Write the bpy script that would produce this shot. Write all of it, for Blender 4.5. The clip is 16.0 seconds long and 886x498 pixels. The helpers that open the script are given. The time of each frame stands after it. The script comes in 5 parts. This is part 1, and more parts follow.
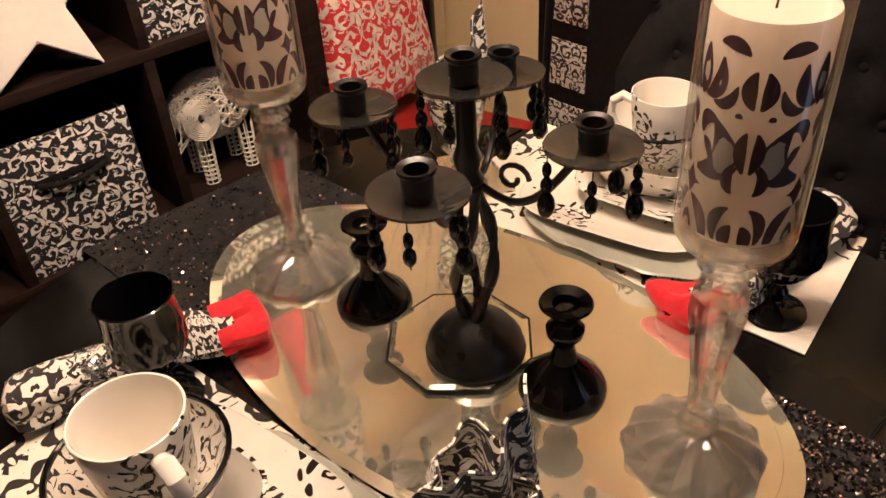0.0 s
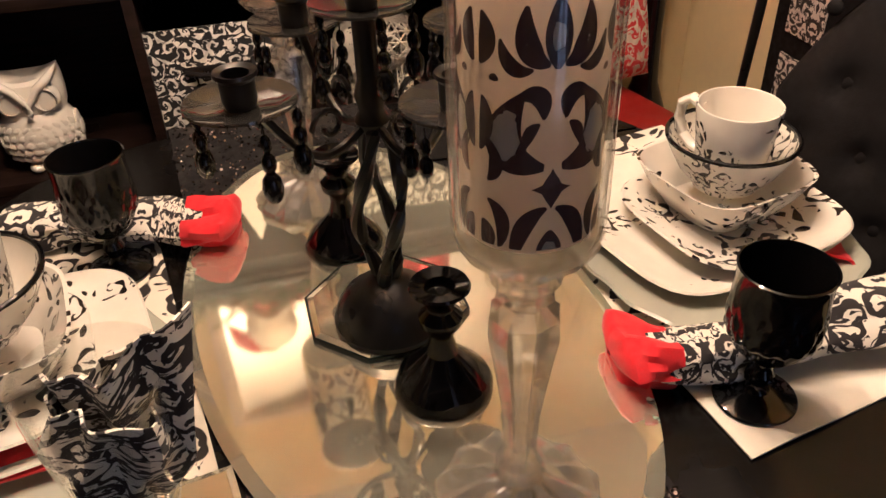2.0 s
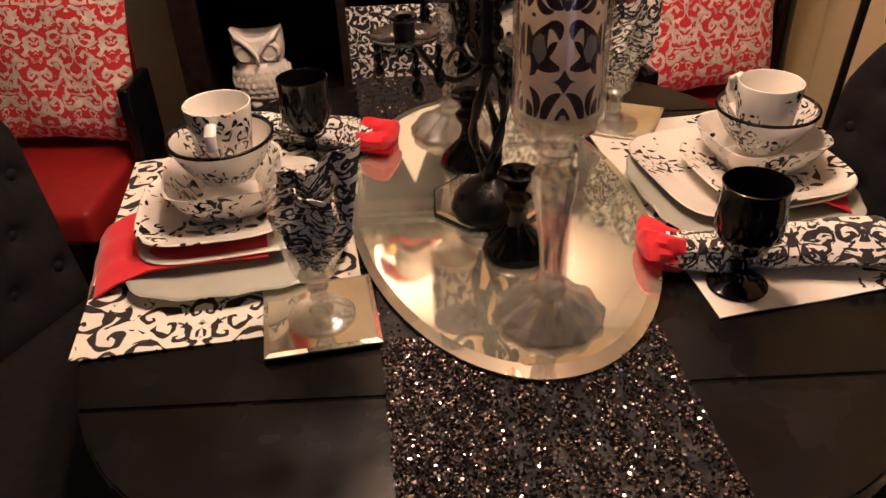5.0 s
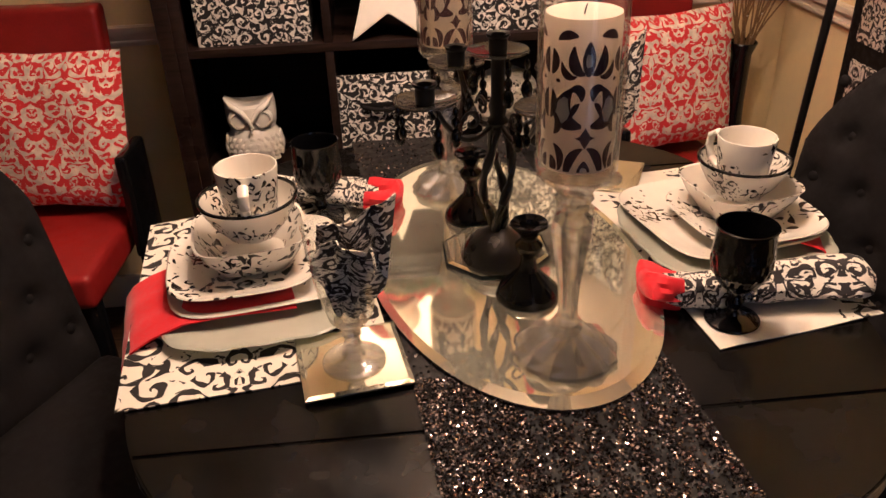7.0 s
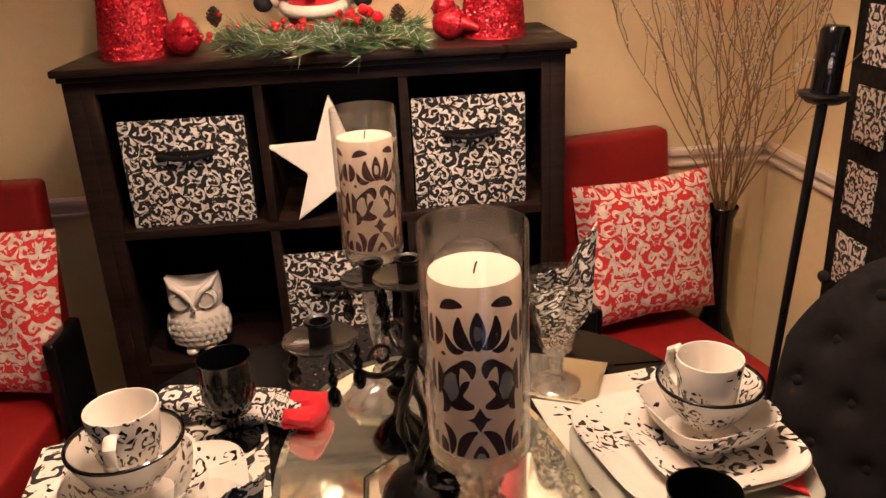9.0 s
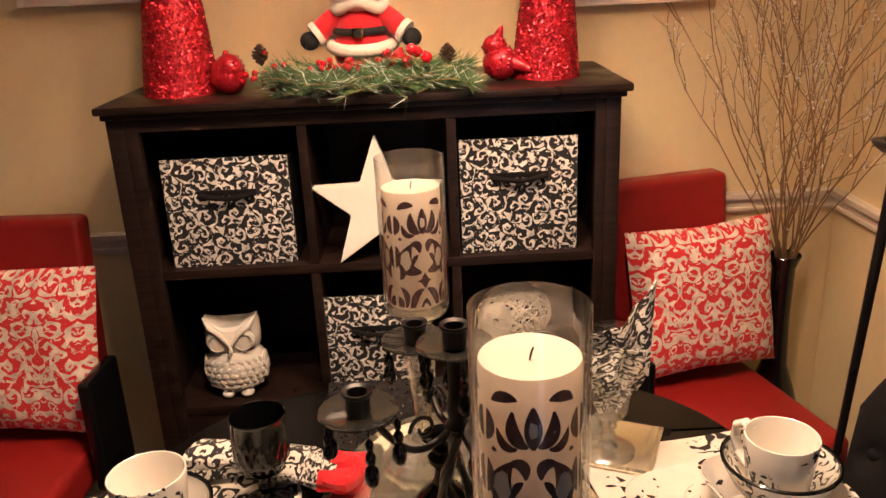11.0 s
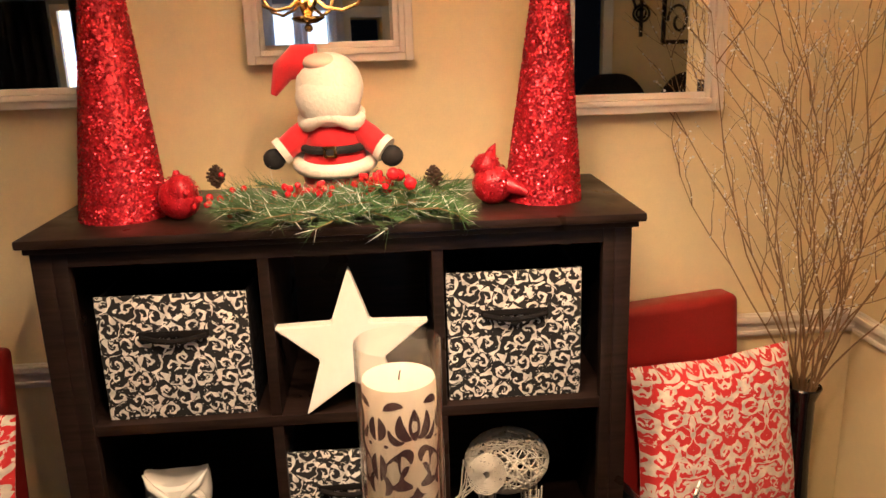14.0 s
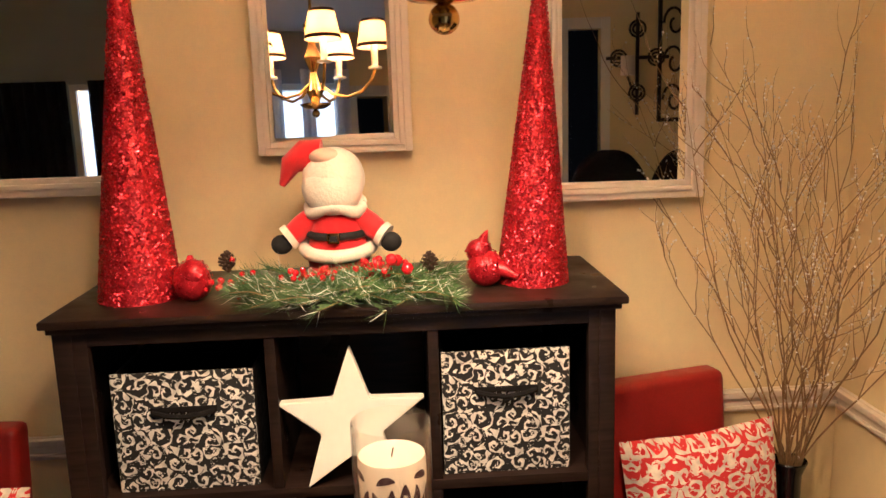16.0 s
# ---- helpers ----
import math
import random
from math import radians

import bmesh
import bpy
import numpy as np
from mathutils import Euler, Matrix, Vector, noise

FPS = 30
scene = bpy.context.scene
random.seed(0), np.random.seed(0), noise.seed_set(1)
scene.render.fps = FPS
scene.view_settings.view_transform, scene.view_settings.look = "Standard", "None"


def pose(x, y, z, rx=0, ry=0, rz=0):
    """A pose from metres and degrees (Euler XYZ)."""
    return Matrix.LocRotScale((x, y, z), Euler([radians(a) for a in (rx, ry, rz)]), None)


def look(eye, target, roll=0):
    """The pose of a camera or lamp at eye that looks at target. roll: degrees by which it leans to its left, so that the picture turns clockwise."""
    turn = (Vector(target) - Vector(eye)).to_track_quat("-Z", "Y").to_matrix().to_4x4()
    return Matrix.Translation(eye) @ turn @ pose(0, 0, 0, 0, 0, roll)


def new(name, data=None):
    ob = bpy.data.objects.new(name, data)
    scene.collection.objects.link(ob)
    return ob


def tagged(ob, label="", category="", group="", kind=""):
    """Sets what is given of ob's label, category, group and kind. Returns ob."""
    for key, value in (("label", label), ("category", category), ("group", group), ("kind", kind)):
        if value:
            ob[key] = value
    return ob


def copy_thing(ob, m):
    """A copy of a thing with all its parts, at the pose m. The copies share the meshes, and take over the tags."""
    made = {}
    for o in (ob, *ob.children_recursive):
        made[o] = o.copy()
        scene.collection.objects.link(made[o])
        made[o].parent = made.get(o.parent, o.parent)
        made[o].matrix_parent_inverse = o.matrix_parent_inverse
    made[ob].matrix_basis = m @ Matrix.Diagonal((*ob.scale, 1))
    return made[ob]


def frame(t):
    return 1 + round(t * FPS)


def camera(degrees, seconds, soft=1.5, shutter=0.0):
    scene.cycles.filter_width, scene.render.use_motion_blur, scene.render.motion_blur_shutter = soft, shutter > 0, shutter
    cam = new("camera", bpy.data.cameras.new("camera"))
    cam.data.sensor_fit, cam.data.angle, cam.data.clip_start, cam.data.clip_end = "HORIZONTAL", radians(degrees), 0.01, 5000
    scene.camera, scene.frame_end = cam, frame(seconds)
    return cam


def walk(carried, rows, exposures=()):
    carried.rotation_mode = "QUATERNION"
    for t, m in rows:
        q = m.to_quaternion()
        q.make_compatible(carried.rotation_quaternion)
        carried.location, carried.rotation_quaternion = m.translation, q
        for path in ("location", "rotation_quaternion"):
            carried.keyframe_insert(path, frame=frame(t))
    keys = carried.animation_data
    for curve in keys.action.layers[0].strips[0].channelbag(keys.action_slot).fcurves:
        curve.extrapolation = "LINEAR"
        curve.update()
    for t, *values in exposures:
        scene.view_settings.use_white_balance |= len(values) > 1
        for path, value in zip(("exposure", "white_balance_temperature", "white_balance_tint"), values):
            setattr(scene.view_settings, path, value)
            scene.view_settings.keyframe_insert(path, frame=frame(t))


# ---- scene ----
cam = camera(57.7, 16.0)
PATH = [
    (0, (-0.333, -1.318, 1.4), (0.714, -0.089, 0.22), -4.0),
    (0.3, (-0.27, -1.402, 1.379), (0.656, -0.07, 0.209), -4.1),
    (0.6, (-0.228, -1.452, 1.372), (0.624, -0.101, 0.168), -1.5),
    (1, (-0.154, -1.488, 1.356), (0.594, -0.065, 0.166), -3.2),
    (1.5, (-0.053, -1.473, 1.31), (0.565, 0.033, 0.149), -2.1),
    (2, (0.023, -1.465, 1.306), (0.415, 0.12, 0.151), -2.3),
    (2.2, (0.039, -1.48, 1.329), (0.373, 0.109, 0.16), -2.2),
    (2.5, (0.053, -1.511, 1.343), (0.296, 0.105, 0.19), -2.1),
    (3, (0.083, -1.595, 1.353), (0.148, 0.061, 0.233), -1.1),
    (3.5, (0.1, -1.687, 1.344), (0.09, -0.017, 0.244), -1.6),
    (4, (0.101, -1.759, 1.357), (0.047, -0.107, 0.231), -2.5),
    (4.2, (0.094, -1.774, 1.364), (0.042, -0.124, 0.236), -2.7),
    (6.5, (-0.044, -1.929, 1.404), (0.111, -0.226, 0.367), -1.1),
    (7, (-0.051, -1.914, 1.413), (0.087, -0.184, 0.42), -2.0),
    (7.5, (0.001, -1.832, 1.424), (0.06, -0.084, 0.455), -2.2),
    (8, (0.045, -1.76, 1.44), (0.037, 0.031, 0.55), -1.9),
    (8.5, (0.081, -1.723, 1.459), (0.165, 0.116, 0.677), -1.9),
    (9, (0.105, -1.717, 1.48), (0.228, 0.139, 0.748), -2.8),
    (9.5, (0.112, -1.721, 1.482), (0.263, 0.14, 0.765), -2.8),
    (10, (0.111, -1.712, 1.484), (0.187, 0.172, 0.817), -3.1),
    (12.5, (0.085, -1.484, 1.54), (0.094, 0.4, 0.868), -2.5),
    (13, (0.075, -1.445, 1.556), (0.169, 0.456, 0.941), -3.5),
    (13.5, (0.055, -1.4, 1.559), (0.148, 0.513, 0.984), -3.1),
    (14, (0.077, -1.374, 1.579), (0.196, 0.55, 1.046), -1.8),
    (14.5, (0.076, -1.371, 1.599), (0.199, 0.559, 1.09), -1.7),
    (15, (0.092, -1.394, 1.612), (0.224, 0.555, 1.18), -2.6),
    (15.5, (0.09, -1.432, 1.627), (0.213, 0.53, 1.257), -2.2),
    (16, (0.092, -1.464, 1.628), (0.204, 0.498, 1.258), -1.8),
]
walk(cam, [(t, look(eye, target, roll)) for t, eye, target, roll in PATH],
     [(0, 0.26, 5000, 16), (2.5, 0.24, 5000, 16), (4, 0.05, 5100, 21), (6.5, 0.05, 5200, 24), (7.5, 0.3, 5200, 22), (9.5, 0.22, 5350, 24), (10, 0.34, 5400, 23), (12.5, 0.44, 5450, 16), (13.2, 0.58, 5400, 13), (15, 0.6, 5400, 12), (16, 0.52, 5400, 12)])

# ---- world and light ----
world = bpy.data.worlds.new("dusk")
scene.world = world
world.use_nodes = True
_n = world.node_tree.nodes
_sky = _n.new("ShaderNodeTexSky")
_sky.sky_type, _sky.sun_disc, _sky.sun_elevation, _sky.sun_rotation = "NISHITA", False, radians(18), radians(200)
world.node_tree.links.new(_sky.outputs[0], _n["Background"].inputs[0])
_n["Background"].inputs[1].default_value = 0.1

CHANDELIER = (0.142, -0.72, 1.685)
BULB_POWER = 22.0


def lamp(name, kind, m, power, colour, size):
    d = bpy.data.lights.new(name, kind)
    d.energy, d.color = power, colour
    if kind == "AREA":
        d.size = size
    elif kind == "SUN":
        d.angle = size
    else:
        d.shadow_soft_size = size
    ob = new(name, d)
    ob.matrix_world = m
    return ob


for k in range(5):
    a = radians(72 * k + 20)
    lamp("bulb_light", "POINT", pose(CHANDELIER[0] + 0.21 * math.cos(a), CHANDELIER[1] + 0.21 * math.sin(a), CHANDELIER[2] + 0.27), BULB_POWER, (1.0, 0.65, 0.345), 0.028)


# ---- materials ----
class Net:
    """A node material with short calls."""

    def __init__(self, name):
        self.m = bpy.data.materials.new(name)
        self.m.use_nodes = True
        self.t = self.m.node_tree
        self.b = self.t.nodes["Principled BSDF"]

    def node(self, kind, **kw):
        n = self.t.nodes.new(kind)
        for k, v in kw.items():
            if k == "operation":
                n.operation = v
            elif k == "feature":
                n.feature = v
        return n

    def link(self, a, b):
        self.t.links.new(a, b)

    def math(self, op, a, b=None, c=None):
        n = self.node("ShaderNodeMath", operation=op)
        for i, v in enumerate((a, b, c)):
            if v is None:
                continue
            if isinstance(v, (int, float)):
                n.inputs[i].default_value = v
            else:
                self.link(v, n.inputs[i])
        return n.outputs[0]

    def uv(self):
        return self.node("ShaderNodeTexCoord").outputs["UV"]

    def obj(self):
        return self.node("ShaderNodeTexCoord").outputs["Object"]

    def noise(self, vec, scale, detail=3.0, distort=0.0, rough=0.5):
        n = self.node("ShaderNodeTexNoise")
        n.inputs["Scale"].default_value, n.inputs["Detail"].default_value = scale, detail
        n.inputs["Distortion"].default_value, n.inputs["Roughness"].default_value = distort, rough
        self.link(vec, n.inputs["Vector"])
        return n.outputs["Fac"]

    def step(self, v, lo, hi, a=0.0, b=1.0):
        n = self.node("ShaderNodeMapRange")
        self.link(v, n.inputs[0])
        for i, x in enumerate((lo, hi, a, b)):
            n.inputs[i + 1].default_value = x
        return n.outputs[0]

    def mix(self, fac, a, b):
        n = self.node("ShaderNodeMix")
        n.data_type = "RGBA"
        for sock, v in ((n.inputs[0], fac), (n.inputs[6], a), (n.inputs[7], b)):
            if isinstance(v, tuple):
                sock.default_value = (*v, 1.0)
            elif isinstance(v, (int, float)):
                sock.default_value = v
            else:
                self.link(v, sock)
        return n.outputs[2]

    def bump(self, h, strength=0.2, dist=0.002):
        n = self.node("ShaderNodeBump")
        n.inputs["Strength"].default_value, n.inputs["Distance"].default_value = strength, dist
        self.link(h, n.inputs["Height"])
        self.link(n.outputs[0], self.b.inputs["Normal"])

    def set(self, rough=0.5, metal=0.0, **kw):
        self.b.inputs["Roughness"].default_value, self.b.inputs["Metallic"].default_value = rough, metal
        for k, v in kw.items():
            self.b.inputs[k.replace("_", " ")].default_value = v
        return self

    def colour(self, v):
        if isinstance(v, tuple):
            self.b.inputs["Base Color"].default_value = (*v, 1.0)
        else:
            self.link(v, self.b.inputs["Base Color"])
        return self

    def parts(self, vec, scale, mirror):
        """x and y of a vector, scaled, and mirrored about upright axes for a damask repeat."""
        s = self.node("ShaderNodeSeparateXYZ")
        self.link(vec, s.inputs[0])
        x, y = self.math("MULTIPLY", s.outputs[0], scale), self.math("MULTIPLY", s.outputs[1], scale)
        if mirror:
            x = self.math("PINGPONG", x, mirror)
        c = self.node("ShaderNodeCombineXYZ")
        self.link(x, c.inputs[0])
        self.link(y, c.inputs[1])
        return c.outputs[0]

    def scrolls(self, vec, scale, width=0.0, turns=7.0, mirror=0.0, warp=0.25, loose=0.9, bias=None):
        """Curling scrolls: one spiral to each cell of a loose lattice, swelling and thinning on the way."""
        v = self.parts(vec, scale, mirror)
        n = self.node("ShaderNodeTexNoise")
        n.inputs["Scale"].default_value, n.inputs["Detail"].default_value = 1.3, 1.0
        self.link(v, n.inputs["Vector"])
        w = self.node("ShaderNodeVectorMath", operation="SUBTRACT")
        self.link(n.outputs["Color"], w.inputs[0])
        w.inputs[1].default_value = (0.5, 0.5, 0.5)
        ws = self.node("ShaderNodeVectorMath", operation="SCALE")
        self.link(w.outputs[0], ws.inputs[0])
        ws.inputs["Scale"].default_value = warp * 2
        wa = self.node("ShaderNodeVectorMath", operation="ADD")
        self.link(v, wa.inputs[0])
        self.link(ws.outputs[0], wa.inputs[1])
        v = wa.outputs[0]
        o = self.node("ShaderNodeTexVoronoi", feature="F1")
        o.voronoi_dimensions = "2D"
        o.inputs["Scale"].default_value, o.inputs["Randomness"].default_value = 1.0, loose
        self.link(v, o.inputs["Vector"])
        d = self.node("ShaderNodeVectorMath", operation="SUBTRACT")
        self.link(v, d.inputs[0])
        self.link(o.outputs["Position"], d.inputs[1])
        s = self.node("ShaderNodeSeparateXYZ")
        self.link(d.outputs[0], s.inputs[0])
        ang = self.math("ARCTAN2", s.outputs[1], s.outputs[0])
        col = self.node("ShaderNodeSeparateColor")
        self.link(o.outputs["Color"], col.inputs[0])
        side = self.math("SUBTRACT", self.math("MULTIPLY", self.math("GREATER_THAN", col.outputs[0], 0.5), 2.0), 1.0)
        ph = self.math("ADD", self.math("MULTIPLY", ang, side), self.math("MULTIPLY", self.math("POWER", o.outputs["Distance"], 0.7), turns * 1.9))
        wave = self.math("SINE", self.math("ADD", ph, self.math("MULTIPLY", col.outputs[1], 6.28)))
        lobes = self.math("MULTIPLY", self.math("SINE", self.math("MULTIPLY", ang, 5.0)), self.math("MULTIPLY", o.outputs["Distance"], 0.9))
        total = self.math("ADD", wave, lobes)
        if bias is not None:
            total = self.math("ADD", total, bias)
        return self.step(total, width, width + 0.18), v


def plain(name, c, rough, metal=0.0, vary=0.12, scale=60.0, bump=0.15, dist=0.0008, **kw):
    n = Net(name).set(rough, metal, **kw)
    o = n.obj()
    f = n.noise(o, scale, 4.0)
    g = n.noise(o, scale * 0.13, 2.0)
    v = n.math("ADD", n.math("MULTIPLY", f, 0.5), n.math("MULTIPLY", g, 0.5))
    n.colour(n.mix(n.step(v, 0.3, 0.7), tuple(x * (1 - vary) for x in c), tuple(min(1, x * (1 + vary)) for x in c)))
    r = n.step(g, 0.3, 0.7, max(0.0, rough * 0.75), min(1.0, rough * 1.25))
    n.link(r, n.b.inputs["Roughness"])
    if bump:
        n.bump(f, bump, dist)
    return n.m


def wood(name, c, rough=0.3, gloss=0.22):
    n = Net(name).set(rough, 0.0, Specular_IOR_Level=gloss)
    v = n.node("ShaderNodeMapping")
    n.link(n.obj(), v.inputs[0])
    v.inputs["Scale"].default_value = (3, 40, 40)
    f = n.noise(v.outputs[0], 3.0, 5.0, 0.4)
    g = n.noise(n.obj(), 9.0, 3.0)
    n.colour(n.mix(n.step(f, 0.3, 0.7), tuple(x * 0.6 for x in c), tuple(x * 1.6 for x in c)))
    n.link(n.step(g, 0.3, 0.7, rough * 0.7, rough * 1.5), n.b.inputs["Roughness"])
    n.bump(f, 0.12, 0.0006)
    return n.m


def printed(name, ground, ink, scale, width, turns, mirror=0.0, rough=0.8, weave=900.0, leaf=0.56, warp=0.25, loose=0.9, sparse=None, sheen=0.0, coat=0.0):
    """Cloth, card or glaze with a scroll and leaf print."""
    n = Net(name).set(rough)
    uv = n.uv()
    bias = None
    if sparse is not None:
        # strokes thin out and end towards the plain areas
        mask = n.step(n.noise(uv, scale * 0.34, 1.0), sparse - 0.09, sparse + 0.09)
        bias = n.math("MULTIPLY", n.math("SUBTRACT", mask, 1.0), 1.8)
    f, v = n.scrolls(uv, scale, width, turns, mirror, warp, loose, bias)
    petal = n.noise(v, 2.2, 1.5, 1.6)
    if bias is not None:
        petal = n.math("ADD", petal, n.math("MULTIPLY", bias, 0.22))
    f = n.math("MAXIMUM", f, n.step(petal, leaf, leaf + 0.03))
    wear = n.noise(uv, 40.0, 3.0)
    a = n.mix(n.step(wear, 0.3, 0.7), tuple(x * 0.93 for x in ground), ground)
    b = n.mix(n.step(wear, 0.3, 0.7), tuple(x * 0.7 for x in ink), tuple(min(1, x * 1.3) for x in ink))
    n.colour(n.mix(f, a, b))
    if weave:
        n.bump(n.noise(uv, weave, 2.0), 0.25, 0.0004)
    n.b.inputs["Sheen Weight"].default_value = sheen
    n.b.inputs["Coat Weight"].default_value = coat
    return n.m


def clear(name, tint=(0.97, 0.98, 0.97), rough=0.01, ior=1.48):
    n = Net(name)
    g = n.node("ShaderNodeBsdfGlass")
    g.inputs[0].default_value, g.inputs[1].default_value, g.inputs[2].default_value = (*tint, 1.0), rough, ior
    n.link(g.outputs[0], n.t.nodes["Material Output"].inputs[0])
    return n.m


def thin_glass(name, body=(0.95, 0.96, 0.94), milk=0.03, rough=0.02):
    """Thin clear glass: lets light straight through, with gloss at the edges and a trace of milkiness."""
    n = Net(name)
    t = n.node("ShaderNodeBsdfTransparent")
    t.inputs[0].default_value = (*body, 1.0)
    g = n.node("ShaderNodeBsdfGlossy")
    g.inputs[0].default_value, g.inputs["Roughness"].default_value = (1, 1, 1, 1), rough
    d = n.node("ShaderNodeBsdfDiffuse")
    d.inputs[0].default_value = (0.85, 0.82, 0.75, 1.0)
    m1, m2, f = n.node("ShaderNodeMixShader"), n.node("ShaderNodeMixShader"), n.node("ShaderNodeLayerWeight")
    f.inputs[0].default_value = 0.5
    edge = n.math("ADD", n.math("MULTIPLY", n.math("POWER", f.outputs["Facing"], 4.0), 0.75), 0.05)
    m1.inputs[0].default_value = milk
    n.link(t.outputs[0], m1.inputs[1])
    n.link(d.outputs[0], m1.inputs[2])
    n.link(edge, m2.inputs[0])
    n.link(m1.outputs[0], m2.inputs[1])
    n.link(g.outputs[0], m2.inputs[2])
    n.link(m2.outputs[0], n.t.nodes["Material Output"].inputs[0])
    return n.m


def cut_crystal(name, milk, share, rough=0.06):
    """Heavy cut glass: half refracting, half let through, its facets whitened in place of refracted lamp light."""
    n = Net(name)
    g = n.node("ShaderNodeBsdfGlass")
    g.inputs[0].default_value, g.inputs[1].default_value, g.inputs[2].default_value = (1, 0.99, 0.97, 1), 0.02, 1.5
    t = n.node("ShaderNodeBsdfTransparent")
    t.inputs[0].default_value = (0.95, 0.95, 0.93, 1.0)
    d = n.node("ShaderNodeBsdfDiffuse")
    d.inputs[0].default_value = (0.93, 0.89, 0.80, 1.0)
    s = n.node("ShaderNodeBsdfGlossy")
    s.inputs[0].default_value, s.inputs["Roughness"].default_value = (1, 1, 1, 1), rough
    m0 = n.node("ShaderNodeMixShader")
    m0.inputs[0].default_value = milk
    n.link(d.outputs[0], m0.inputs[1])
    n.link(s.outputs[0], m0.inputs[2])
    d = m0
    m1, m2 = n.node("ShaderNodeMixShader"), n.node("ShaderNodeMixShader")
    m1.inputs[0].default_value, m2.inputs[0].default_value = 0.5, share
    n.link(g.outputs[0], m1.inputs[1])
    n.link(t.outputs[0], m1.inputs[2])
    n.link(m1.outputs[0], m2.inputs[1])
    n.link(d.outputs[0], m2.inputs[2])
    n.link(m2.outputs[0], n.t.nodes["Material Output"].inputs[0])
    return n.m


def candle_wax(name):
    """Pale wax that takes light in on one side and lets it out on the other."""
    n = Net(name).set(0.45)
    c = n.mix(n.noise(n.obj(), 40.0, 3.0), (0.86, 0.76, 0.64), (0.92, 0.83, 0.71))
    n.colour(c)
    t, m = n.node("ShaderNodeBsdfTranslucent"), n.node("ShaderNodeMixShader")
    t.inputs[0].default_value = (0.97, 0.86, 0.74, 1.0)
    m.inputs[0].default_value = 0.42
    n.link(n.b.outputs[0], m.inputs[1])
    n.link(t.outputs[0], m.inputs[2])
    n.link(m.outputs[0], n.t.nodes["Material Output"].inputs[0])
    return n.m


def flakes(name, c, rough, contrast=1.0):
    """Glitter: each flake leans its own way."""
    n = Net(name).set(rough, 0.85)
    r = n.node("ShaderNodeNewGeometry").outputs["Random Per Island"]
    # high contrast: most flakes near black, a few pale, as glints in the colour
    if contrast > 1.0:
        r = n.math("POWER", r, contrast)
    n.colour(n.mix(r, tuple(x * (0.35 if contrast == 1.0 else 0.06) for x in c), tuple(min(1, x * 1.5) for x in c)))
    return n.m


